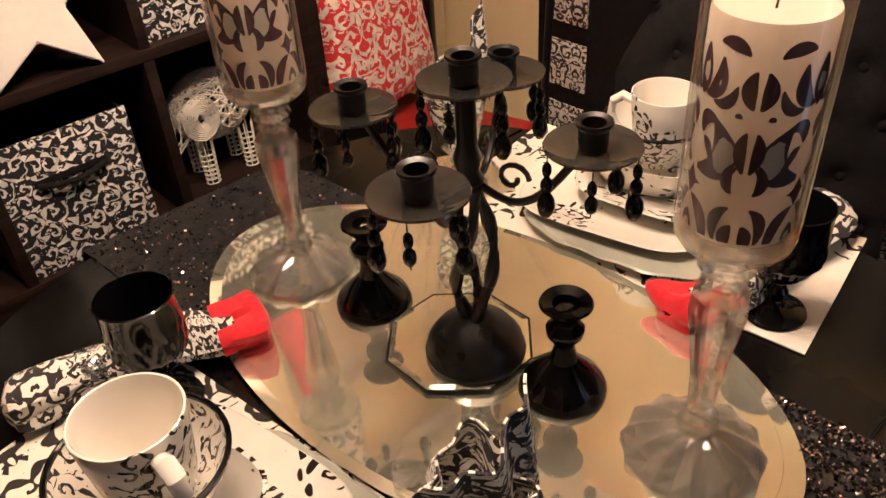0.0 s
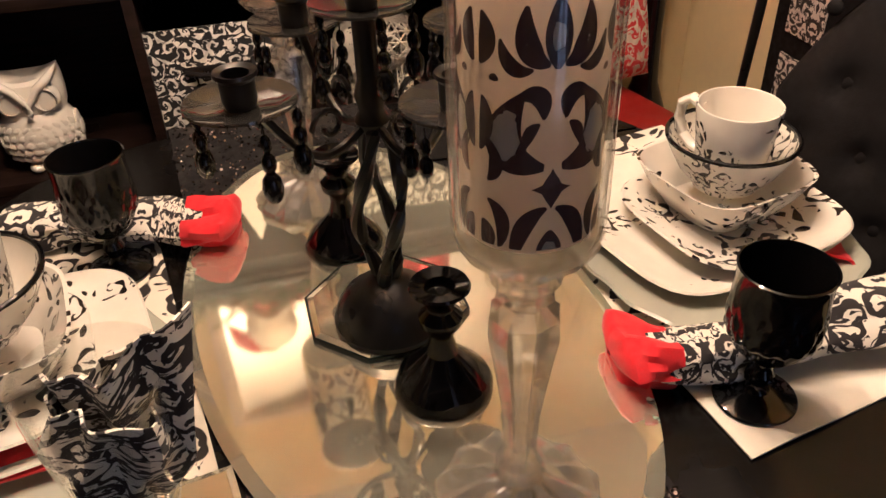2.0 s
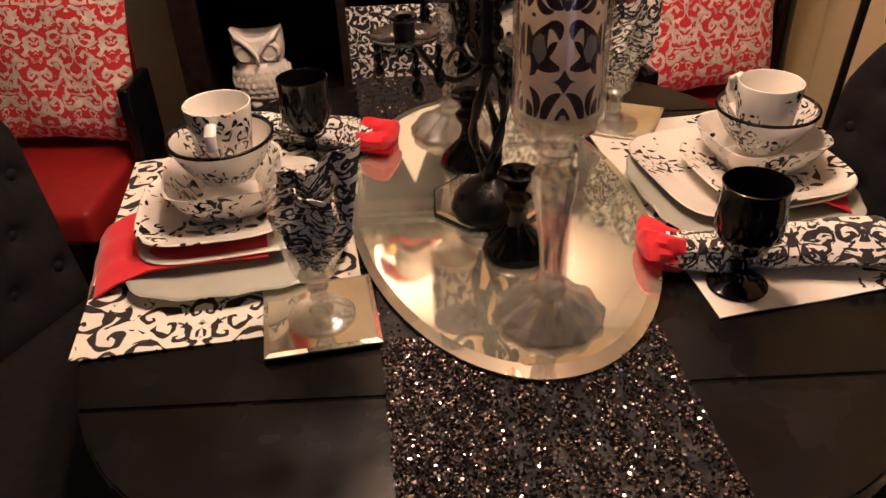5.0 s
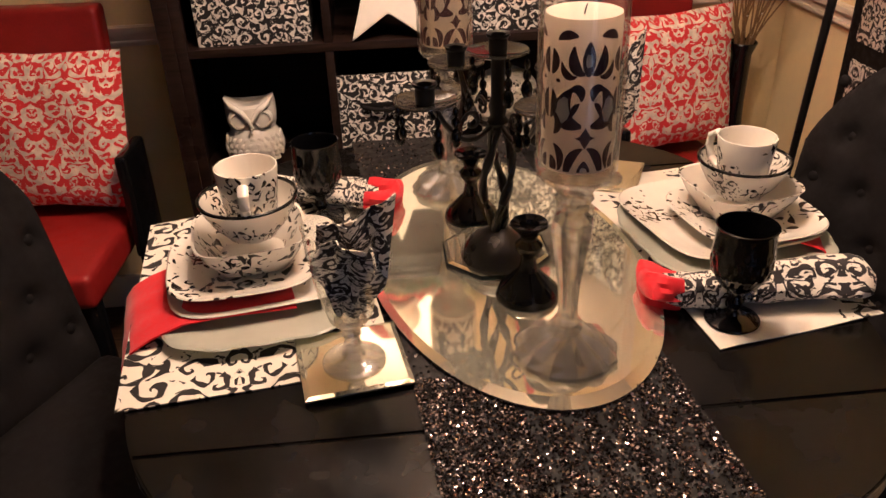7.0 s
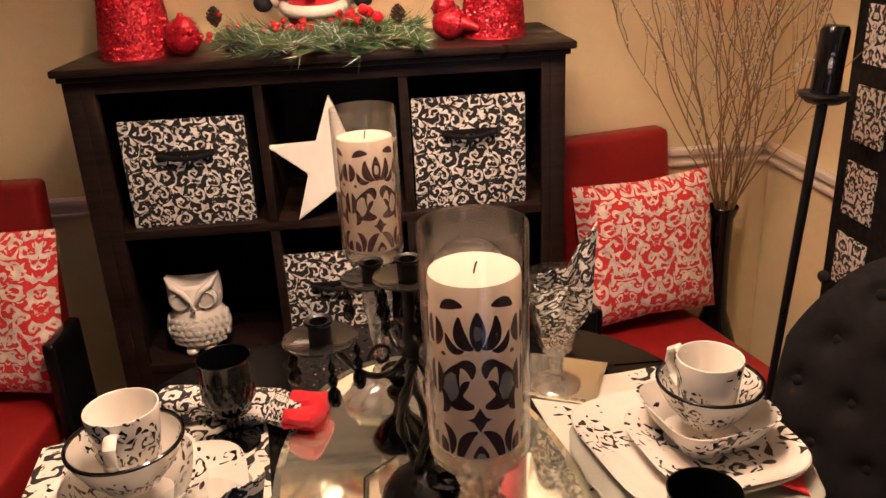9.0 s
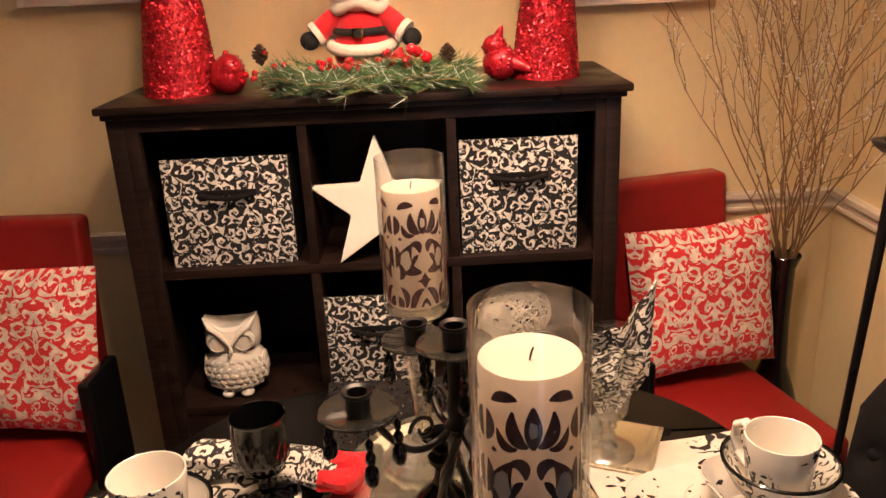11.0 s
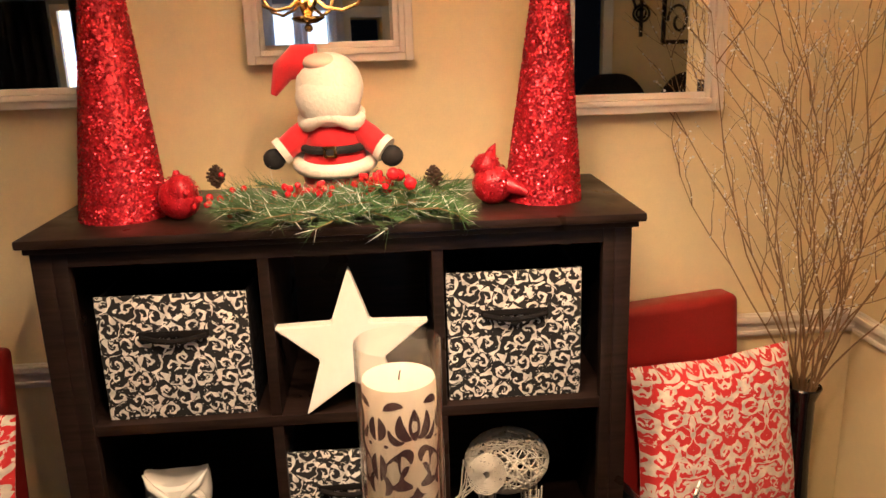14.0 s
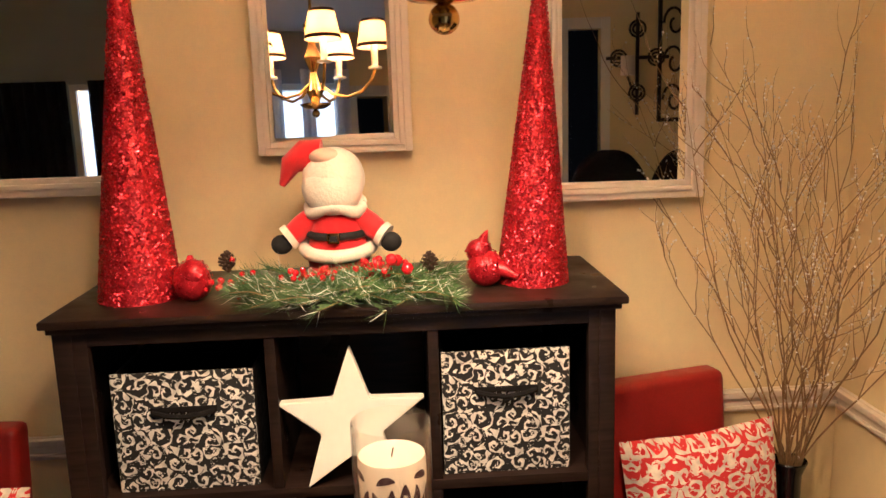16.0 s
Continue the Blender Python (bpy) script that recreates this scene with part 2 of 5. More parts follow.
M = {
    "wall": plain("wall_paint", (0.82, 0.675, 0.375), 0.85, 0, 0.04, 300, 0.08),
    # blue-grey puts daylight on the far room and ceiling into the wall colour
    "wall_grey": plain("daylight_grey_wall", (0.34, 0.38, 0.42), 0.85, 0, 0.04, 300, 0.08),
    "ceiling": plain("ceiling_paint", (0.82, 0.81, 0.79), 0.9, 0, 0.03, 200, 0.1),
    "trim": plain("trim_paint", (0.76, 0.67, 0.54), 0.4, 0, 0.05, 90, 0.05),
    "floor": wood("floor_boards", (0.09, 0.05, 0.03), 0.35),
    "table": wood("table_lacquer", (0.0034, 0.0029, 0.0027), 0.22, 0.36),
    "cabinet": wood("espresso_wood", (0.015, 0.0085, 0.0065), 0.36),
    "black_gloss": plain("black_gloss", (0.006, 0.006, 0.007), 0.12, 0, 0.2, 50, 0.05),
    "black_iron": plain("black_iron", (0.006, 0.0055, 0.0055), 0.32, 0.0, 0.3, 120, 0.3),
    "black_glass": plain("black_glass", (0.003, 0.003, 0.0035), 0.10, 0, 0.1, 60, 0.0, Specular_IOR_Level=0.4),
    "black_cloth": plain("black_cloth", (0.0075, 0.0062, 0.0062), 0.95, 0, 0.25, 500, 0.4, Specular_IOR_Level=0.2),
    "smoke": thin_glass("smoked_acrylic", (0.22, 0.19, 0.16), 0.025, 0.05),
    "glass": thin_glass("clear_glass", (0.97, 0.975, 0.96), 0.008),
    "crystal": cut_crystal("crystal_glass", 0.8, 0.15),
    # larger whitened share: the light caught in the foot is put into its colour
    "crystal_foot": cut_crystal("crystal_foot_glass", 0.55, 0.34, 0.10),
    "crystal_thin": cut_crystal("crystal_thin_glass", 0.7, 0.25, 0.12),
    "pale_glass": plain("frosted_green_glass", (0.52, 0.53, 0.44), 0.16, 0, 0.05, 40, 0.05, Transmission_Weight=0.25),
    "glass_edge": plain("dark_glass_edge", (0.012, 0.020, 0.016), 0.15, 0, 0.2, 40, 0.0),
    "mirror": plain("mirror_silver", (0.86, 0.85, 0.82), 0.012, 1.0, 0.01, 20, 0.0),
    "antique_mirror": plain("mirror_tray_silver", (0.97, 0.92, 0.72), 0.05, 0.82, 0.08, 30, 0.0),
    "white": plain("white_paint", (0.82, 0.79, 0.72), 0.55, 0, 0.04, 60, 0.1),
    "ceramic": plain("white_ceramic", (0.80, 0.76, 0.68), 0.16, 0, 0.04, 30, 0.02, Coat_Weight=0.3),
    "wax": candle_wax("candle_wax"),
    "red_leather": plain("red_leatherette", (0.27, 0.012, 0.008), 0.42, 0, 0.12, 220, 0.25),
    "red_cloth": plain("red_cloth", (0.66, 0.008, 0.010), 0.85, 0, 0.12, 700, 0.4, Sheen_Weight=0.2),
    "red_felt": plain("red_felt", (0.60, 0.010, 0.012), 0.95, 0, 0.15, 400, 0.5, Sheen_Weight=0.3),
    "fleece": plain("white_fleece", (0.80, 0.74, 0.62), 0.95, 0, 0.08, 150, 0.6, 0.003, Sheen_Weight=0.3),
    "skin_felt": plain("pale_felt", (0.74, 0.50, 0.38), 0.95, 0, 0.05, 400, 0.3),
    "black_felt": plain("black_felt", (0.012, 0.011, 0.011), 0.95, 0, 0.2, 400, 0.4),
    "trim_braid": plain("brown_braid", (0.05, 0.022, 0.012), 0.8, 0, 0.2, 300, 0.3),
    "brass": plain("brass", (0.62, 0.40, 0.13), 0.18, 1.0, 0.1, 30, 0.05),
    "red_glitter": plain("red_glitter_base", (0.50, 0.012, 0.020), 0.35, 0.3, 0.4, 400, 0.8),
    "red_flakes": flakes("red_flakes", (0.92, 0.05, 0.07), 0.30),
    "sequin": flakes("black_sequins", (0.62, 0.50, 0.46), 0.14, 5.0),
    "runner": plain("runner_net", (0.006, 0.005, 0.005), 0.7, 0, 0.3, 400, 0.4),
    "rhinestone": flakes("rhinestones", (0.8, 0.78, 0.74), 0.12),
    "needles": plain("pine_needles", (0.05, 0.11, 0.03), 0.55, 0, 0.45, 60, 0.0),
    "snow": plain("frost_tips", (0.72, 0.74, 0.70), 0.6, 0, 0.1, 80, 0.2),
    "berry": plain("red_berry", (0.55, 0.012, 0.015), 0.14, 0, 0.2, 40, 0.05, Coat_Weight=0.5),
    "twig": plain("gold_twig", (0.30, 0.19, 0.085), 0.5, 0.25, 0.3, 90, 0.3),
    "spark": plain("twig_glitter", (0.92, 0.90, 0.84), 0.2, 0.0, 0.1, 60, 0.0),
    "wire": plain("white_wire", (0.72, 0.67, 0.57), 0.5, 0, 0.08, 80, 0.1),
    "cone": plain("pine_cone", (0.06, 0.03, 0.015), 0.7, 0, 0.3, 90, 0.4),
    "sheer": plain("sheer_curtain", (0.75, 0.76, 0.80), 0.9, 0, 0.06, 40, 0.1, Transmission_Weight=0.3),
    "bins": printed("scroll_canvas", (0.010, 0.010, 0.011), (0.72, 0.69, 0.64), 32.0, 0.40, 6.5, 0, 0.85, leaf=0.61),
    "damask_red": printed("red_damask_cloth", (0.72, 0.030, 0.026), (0.82, 0.68, 0.56), 21.0, 0.28, 6.5, 1.9, 0.9, leaf=0.555, sheen=0.2),
    "damask_white": printed("damask_cotton", (0.78, 0.73, 0.62), (0.016, 0.013, 0.012), 17.0, 0.38, 7.0, 2.6, 0.9, leaf=0.60),
    "damask_sprig": printed("damask_sprig_cotton", (0.78, 0.73, 0.62), (0.016, 0.013, 0.012), 19.0, 0.42, 7.0, 0, 0.9, leaf=0.61, sparse=0.52),
    "damask_flap": printed("damask_napkin_flap", (0.78, 0.74, 0.65), (0.018, 0.015, 0.016), 34.0, 0.10, 6.5, 2.0, 0.9, leaf=0.53, sheen=0.1),
    "damask_fine": printed("damask_napkin", (0.78, 0.74, 0.65), (0.018, 0.015, 0.016), 44.0, 0.15, 6.5, 2.4, 0.9, leaf=0.55, sheen=0.1),
    "vine": printed("vine_glaze", (0.80, 0.76, 0.67), (0.018, 0.014, 0.012), 24.0, 0.50, 7.5, 0, 0.14, weave=0, leaf=0.63, sparse=0.47, coat=0.4),
    "vine_plate": printed("vine_glaze_plate", (0.80, 0.76, 0.67), (0.018, 0.014, 0.012), 26.0, 0.50, 7.5, 0, 0.14, weave=0, leaf=0.64, sparse=0.535, coat=0.4),
    "vine_small": printed("vine_glaze_small", (0.80, 0.76, 0.67), (0.018, 0.014, 0.012), 36.0, 0.50, 7.0, 0, 0.14, weave=0, leaf=0.63, sparse=0.45, coat=0.4),
    "wrap_ink": plain("wine_print_ink", (0.055, 0.016, 0.022), 0.45, 0, 0.3, 60, 0.0),
    "panel_print": printed("damask_panel", (0.80, 0.75, 0.66), (0.03, 0.025, 0.022), 30.0, 0.2, 7.0, 1.6, 0.8, leaf=0.57),
}
_glow = Net("lamp_bulb")
_glow.b.inputs["Emission Color"].default_value, _glow.b.inputs["Emission Strength"].default_value = (1.0, 0.78, 0.48, 1), 9.0
M["bulb"] = _glow.m
_shade = Net("amber_lamp_shade").set(0.8, 0.0)
_shade.colour((0.50, 0.27, 0.12))
_tl = _shade.node("ShaderNodeBsdfTranslucent")
_tl.inputs[0].default_value = (0.95, 0.72, 0.46, 1.0)
_mx = _shade.node("ShaderNodeMixShader")
_mx.inputs[0].default_value = 0.55
_shade.link(_shade.b.outputs[0], _mx.inputs[1])
_shade.link(_tl.outputs[0], _mx.inputs[2])
_shade.link(_mx.outputs[0], _shade.t.nodes["Material Output"].inputs[0])
M["shade"] = _shade.m
_day = Net("daylight_pane")
_day.b.inputs["Emission Color"].default_value, _day.b.inputs["Emission Strength"].default_value = (0.74, 0.84, 1.0, 1), 1.2
M["day"] = _day.m


# ---- mesh helpers ----
def part(name, bm, material, parent=None, label="", smooth=True, uv=True):
    """One mesh object from a bmesh, under a thing or a part."""
    if uv and not bm.loops.layers.uv:
        lay = bm.loops.layers.uv.new("UVMap")
        bm.normal_update()
        for f in bm.faces:
            n = [abs(c) for c in f.normal]
            k = n.index(max(n))
            for l in f.loops:
                c = l.vert.co
                l[lay].uv = (c.y, c.z) if k == 0 else (c.x, c.z) if k == 1 else (c.x, c.y)
    me = bpy.data.meshes.new(name)
    bm.to_mesh(me)
    bm.free()
    for p in me.polygons:
        p.use_smooth = smooth
    me.materials.append(M[material])
    ob = new(name, me)
    if smooth:
        me.set_sharp_from_angle(angle=radians(38))
    if parent is not None:
        ob.parent = parent
    if label:
        ob["label"] = label
    return ob


def thing(name, m, label, category, group="", kind=""):
    ob = new(name)
    ob.empty_display_size = 0.05
    ob.matrix_world = m
    return tagged(ob, label, category, group, kind)


def box(bm, x0, x1, y0, y1, z0, z1, bevel=0.0, seg=2):
    g = bmesh.ops.create_cube(bm, size=1.0)["verts"]
    for v in g:
        v.co = Vector(((x0 + x1) / 2 + v.co.x * (x1 - x0), (y0 + y1) / 2 + v.co.y * (y1 - y0), (z0 + z1) / 2 + v.co.z * (z1 - z0)))
    if bevel:
        es = list({e for v in g for e in v.link_edges})
        bmesh.ops.bevel(bm, geom=es, offset=bevel, segments=seg, profile=0.6, affect="EDGES")
    return bm


def boxes(*bs, bevel=0.0):
    bm = bmesh.new()
    for b in bs:
        box(bm, *b, bevel=bevel)
    return bm


def lathe(profile, seg=40, shape=None, flute=None, close=False, caps=False):
    """Turns a profile of (radius, height) about z; shape(angle) scales the radius; a map in metres goes with it."""
    bm = bmesh.new()
    lay = bm.loops.layers.uv.new("UVMap")
    rref = max(r for r, z in profile)
    rings, ls, s = [], [], 0.0
    for i, (r, z) in enumerate(profile):
        if i:
            s += math.hypot(r - profile[i - 1][0], z - profile[i - 1][1])
        ls.append(s)
        ring = []
        for k in range(seg):
            a = 2 * math.pi * k / seg
            q = r * (shape(a) if shape else 1.0)
            if flute:
                q *= flute(a, z)
            ring.append(bm.verts.new((q * math.cos(a), q * math.sin(a), z)))
        rings.append(ring)
    for i in range(len(rings) - 1):
        flat = abs(profile[i + 1][1] - profile[i][1]) < 0.35 * abs(profile[i + 1][0] - profile[i][0])
        for k in range(seg):
            j = (k + 1) % seg
            f = bm.faces.new((rings[i][k], rings[i][j], rings[i + 1][j], rings[i + 1][k]))
            for l, (kk, ii) in zip(f.loops, ((k, i), (k + 1, i), (k + 1, i + 1), (k, i + 1))):
                l[lay].uv = (l.vert.co.x, l.vert.co.y) if flat else (rref * 2 * math.pi * kk / seg, ls[ii])
    if caps:
        for ring, rev in ((rings[0], True), (rings[-1], False)):
            f = bm.faces.new(ring[::-1] if rev else ring)
            for l in f.loops:
                l[lay].uv = (l.vert.co.x, l.vert.co.y)
    return bm


def squircle(p=4.0):
    return lambda a: 1.0 / (abs(math.cos(a)) ** p + abs(math.sin(a)) ** p) ** (1 / p)


def tube(points, radii, seg=8, bm=None):
    """A round bar along points, with a radius at each."""
    bm = bm or bmesh.new()
    pts = [Vector(p) for p in points]
    rr = radii if isinstance(radii, (list, tuple)) else [radii] * len(pts)
    rings, up = [], Vector((0.13, 0.21, 0.97)).normalized()
    for i, p in enumerate(pts):
        d = (pts[min(i + 1, len(pts) - 1)] - pts[max(i - 1, 0)]).normalized()
        u = d.cross(up)
        u = u.normalized() if u.length > 1e-4 else Vector((1, 0, 0))
        w = d.cross(u)
        rings.append([bm.verts.new(p + rr[i] * (math.cos(2 * math.pi * k / seg) * u + math.sin(2 * math.pi * k / seg) * w)) for k in range(seg)])
    for a, b in zip(rings, rings[1:]):
        for k in range(seg):
            bm.faces.new((a[k], a[(k + 1) % seg], b[(k + 1) % seg], b[k]))
    bm.faces.new(rings[0][::-1])
    bm.faces.new(rings[-1])
    return bm


def ball(bm, c, r, sx=1.0, sy=1.0, sz=1.0, seg=14):
    g = bmesh.ops.create_uvsphere(bm, u_segments=seg, v_segments=max(6, seg * 2 // 3), radius=1.0)["verts"]
    for v in g:
        v.co = Vector((c[0] + v.co.x * r * sx, c[1] + v.co.y * r * sy, c[2] + v.co.z * r * sz))
    return bm


def sheet(fn, nu, nv, thick=0.002, su=1.0, sv=1.0):
    """A cloth: fn(u, v) gives a place for u, v in 0..1; it gets a thickness and a flat map of su by sv metres."""
    bm = bmesh.new()
    lay = bm.loops.layers.uv.new("UVMap")
    P = [[Vector(fn(i / nu, j / nv)) for j in range(nv + 1)] for i in range(nu + 1)]
    top = [[bm.verts.new(P[i][j]) for j in range(nv + 1)] for i in range(nu + 1)]
    low = []
    for i in range(nu + 1):
        row = []
        for j in range(nv + 1):
            a = P[min(i + 1, nu)][j] - P[max(i - 1, 0)][j]
            b = P[i][min(j + 1, nv)] - P[i][max(j - 1, 0)]
            n = a.cross(b)
            n = n.normalized() if n.length > 1e-9 else Vector((0, 0, 1))
            row.append(bm.verts.new(P[i][j] - n * thick))
        low.append(row)

    def quad(vs, uvs):
        f = bm.faces.new(vs)
        for l, q in zip(f.loops, uvs):
            l[lay].uv = (q[0] / nu * su, q[1] / nv * sv)

    for i in range(nu):
        for j in range(nv):
            q = ((i, j), (i + 1, j), (i + 1, j + 1), (i, j + 1))
            quad([top[a][b] for a, b in q], q)
            quad([low[a][b] for a, b in q[::-1]], q[::-1])
    rim = [(i, 0) for i in range(nu)] + [(nu, j) for j in range(nv)] + [(i, nv) for i in range(nu, 0, -1)] + [(0, j) for j in range(nv, 0, -1)]
    for p, q in zip(rim, rim[1:] + rim[:1]):
        quad([top[q[0]][q[1]], top[p[0]][p[1]], low[p[0]][p[1]], low[q[0]][q[1]]], (q, p, p, q))
    return bm


def scatter(spots, size, rng, lean=0.7):
    """Many small flakes at spots of (place, normal), each leaning its own way."""
    vs, fs = [], []
    for p, n in spots:
        n = (Vector(n) + lean * Vector((rng.uniform(-1, 1), rng.uniform(-1, 1), rng.uniform(-1, 1)))).normalized()
        u = n.orthogonal().normalized()
        w = n.cross(u)
        s = size * rng.uniform(0.6, 1.2)
        a = rng.uniform(0, 6.28)
        k = len(vs)
        for q in range(5):
            b = a + q * 1.2566
            vs.append(Vector(p) + s * (math.cos(b) * u + math.sin(b) * w))
        fs.append((k, k + 1, k + 2, k + 3, k + 4))
    return vs, fs


def stuff(name, vs, fs, material, parent, label=""):
    me = bpy.data.meshes.new(name)
    me.from_pydata([tuple(v) for v in vs], [], fs)
    me.materials.append(M[material])
    ob = new(name, me)
    ob.parent = parent
    ob["kind"] = "stuff"
    if label:
        ob["label"] = label
    return ob


# ---- the room ----
N, E, W, S, TOP = 0.345, 1.15, -2.7, -3.2, 2.45


def structure(name, bm, material, label, category):
    return tagged(part(name, bm, material, None, smooth=False), label, category, kind="structure")


structure("floor", boxes((W - 0.1, 2.7, S - 0.1, N + 0.1, -0.1, 0.0)), "floor", "dark brown wooden floor under the dining table", "floor")
structure("ceiling", boxes((W - 0.1, 2.7, S - 0.1, N + 0.1, TOP, TOP + 0.1)), "ceiling", "plain white painted ceiling above the room", "ceiling")
structure("wall_north", boxes((W - 0.1, E + 0.1, N, N + 0.1, 0, TOP)), "wall", "tan painted wall behind the dark cabinet", "wall")
structure("wall_east", boxes((E, E + 0.1, -1.3, N, 0, TOP)), "wall", "tan painted side wall beside the chairs", "wall")
structure("wall_east_return", boxes((E + 0.1, 2.6, -1.3, -1.2, 0, TOP)), "wall", "tan painted return wall past the corner", "wall")
structure("wall_east_far", boxes((2.6, 2.7, S, -1.3, 0, TOP)), "wall", "tan painted far side wall of the room", "wall")
structure("wall_west", boxes((W - 0.1, W, S, N, 0, TOP)), "wall", "tan painted wall at the far side", "wall")
# the wall behind the camera, with a doorway and two windows
WL0, WL1, WR0, WR1 = -1.94, -1.78, 0.36, 0.84
structure("wall_south_grey", boxes((W, WL0, S - 0.1, S, 0, TOP), (WL0, WL1, S - 0.1, S, 0, 0.4), (WL0, WL1, S - 0.1, S, 1.78, TOP), (WL1, WR0, S - 0.1, S, 0, TOP),
    (WR0, WR1, S - 0.1, S, 0, 0.4), (WR0, WR1, S - 0.1, S, 2.12, TOP), (WR1, 0.88, S - 0.1, S, 0, TOP)), "wall_grey", "wall with two small windows, coloured grey for daylight", "wall")
structure("wall_south", boxes((0.88, 0.93, S - 0.1, S, 0, TOP), (0.93, 1.14, S - 0.1, S, 2.03, TOP), (1.14, 2.6, S - 0.1, S, 0, TOP)), "wall", "tan painted wall with a doorway and iron decor", "wall")
# hallway shell in black: the dark of an unlit room put into its colour
structure("hall_wall", boxes((0.3, 1.8, S - 1.3, S - 1.2, 0, TOP), (0.2, 0.3, S - 1.2, S - 0.1, 0, TOP), (1.7, 1.8, S - 1.2, S - 0.1, 0, TOP), (0.2, 1.8, S - 1.3, S - 0.1, TOP, TOP + 0.1), (0.2, 1.8, S - 1.3, S - 0.1, -0.1, 0)), "black_cloth", "hallway behind the doorway, coloured black for an unlit room", "wall")


def moulding(name, x0, x1, y, z, label):
    bm = boxes((x0, x1, y - 0.012, y, z - 0.028, z + 0.028), (x0, x1, y - 0.026, y, z + 0.010, z + 0.026), (x0, x1, y - 0.018, y, z - 0.022, z - 0.012), bevel=0.003)
    return structure(name, bm, "trim", label, "trim")


moulding("trim_north", W, -0.45, N, 0.858, "cream moulded chair rail along the tan wall")
moulding("trim_north_2", -0.45, E, N, 0.885, "cream moulded chair rail along the tan wall")
_r = moulding("trim_east", 0.0, 1.6, 0.0, 0.0, "cream moulded chair rail along the side wall")
_r.matrix_world = pose(E, N - 0.027, 0.885, 0, 0, -90)
structure("baseboard", boxes((W, E, N - 0.015, N, 0, 0.11), (E - 0.015, E, -1.3, N, 0, 0.11), bevel=0.003), "trim", "cream painted baseboard along the walls", "baseboard")
structure("trim_door", boxes((0.88, 0.93, S, S + 0.02, 0, 2.10), (1.14, 1.20, S, S + 0.02, 0, 2.10), (0.93, 1.14, S, S + 0.02, 2.03, 2.10), bevel=0.004), "white", "white painted door casing round the dark doorway", "trim")


def window(name, x0, x1, z0, z1):
    w = thing(name, pose(0, S, 0), "bright daylit window with a white frame", "window", kind="structure")
    part("window_frame", boxes((x0, x0 + 0.04, -0.06, -0.02, z0, z1), (x1 - 0.04, x1, -0.06, -0.02, z0, z1), (x0 + 0.04, x1 - 0.04, -0.06, -0.02, z1 - 0.04, z1), (x0 + 0.04, x1 - 0.04, -0.06, -0.02, z0, z0 + 0.04), (x0 + 0.04, x1 - 0.04, -0.055, -0.025, (z0 + z1) / 2 - 0.015, (z0 + z1) / 2 + 0.015)), "white", w)
    part("pane", boxes((x0 + 0.04, x1 - 0.04, -0.09, -0.085, z0 + 0.04, z1 - 0.04)), "day", w)
    return w


window("window_1", WL0, WL1, 0.4, 1.78)
window("window_2", WR0, WR1, 0.4, 2.12)


def curtain(x0, x1, y, z0, z1, material, label):
    n = 26
    bm = sheet(lambda u, v: (x0 + (x1 - x0) * u, y + 0.018 * math.sin(u * (x1 - x0) * 90), z0 + (z1 - z0) * v), n * 3, 2, 0.003, x1 - x0, z1 - z0)
    ob = part("curtain", bm, material)
    tagged(ob, label, "curtain")


curtain(-2.60, -1.93, S + 0.06, 0.05, 1.80, "black_cloth", "dark heavy curtain beside the window")
curtain(-1.79, -1.20, S + 0.06, 0.05, 1.80, "black_cloth", "dark heavy curtain beside the window")
curtain(0.32, 0.44, S + 0.06, 0.05, 2.2, "sheer", "pale sheer curtain at the bright window")
curtain(0.56, 0.64, S + 0.06, 0.05, 2.2, "sheer", "pale sheer curtain at the bright window")
curtain(0.78, 0.87, S + 0.06, 0.05, 2.2, "sheer", "pale sheer curtain at the bright window")


# ---- cabinet ----
CX0, CX1, CF, CT = -0.537, 0.494, -0.03, 1.245
SH1, SH0 = 0.905, 0.575


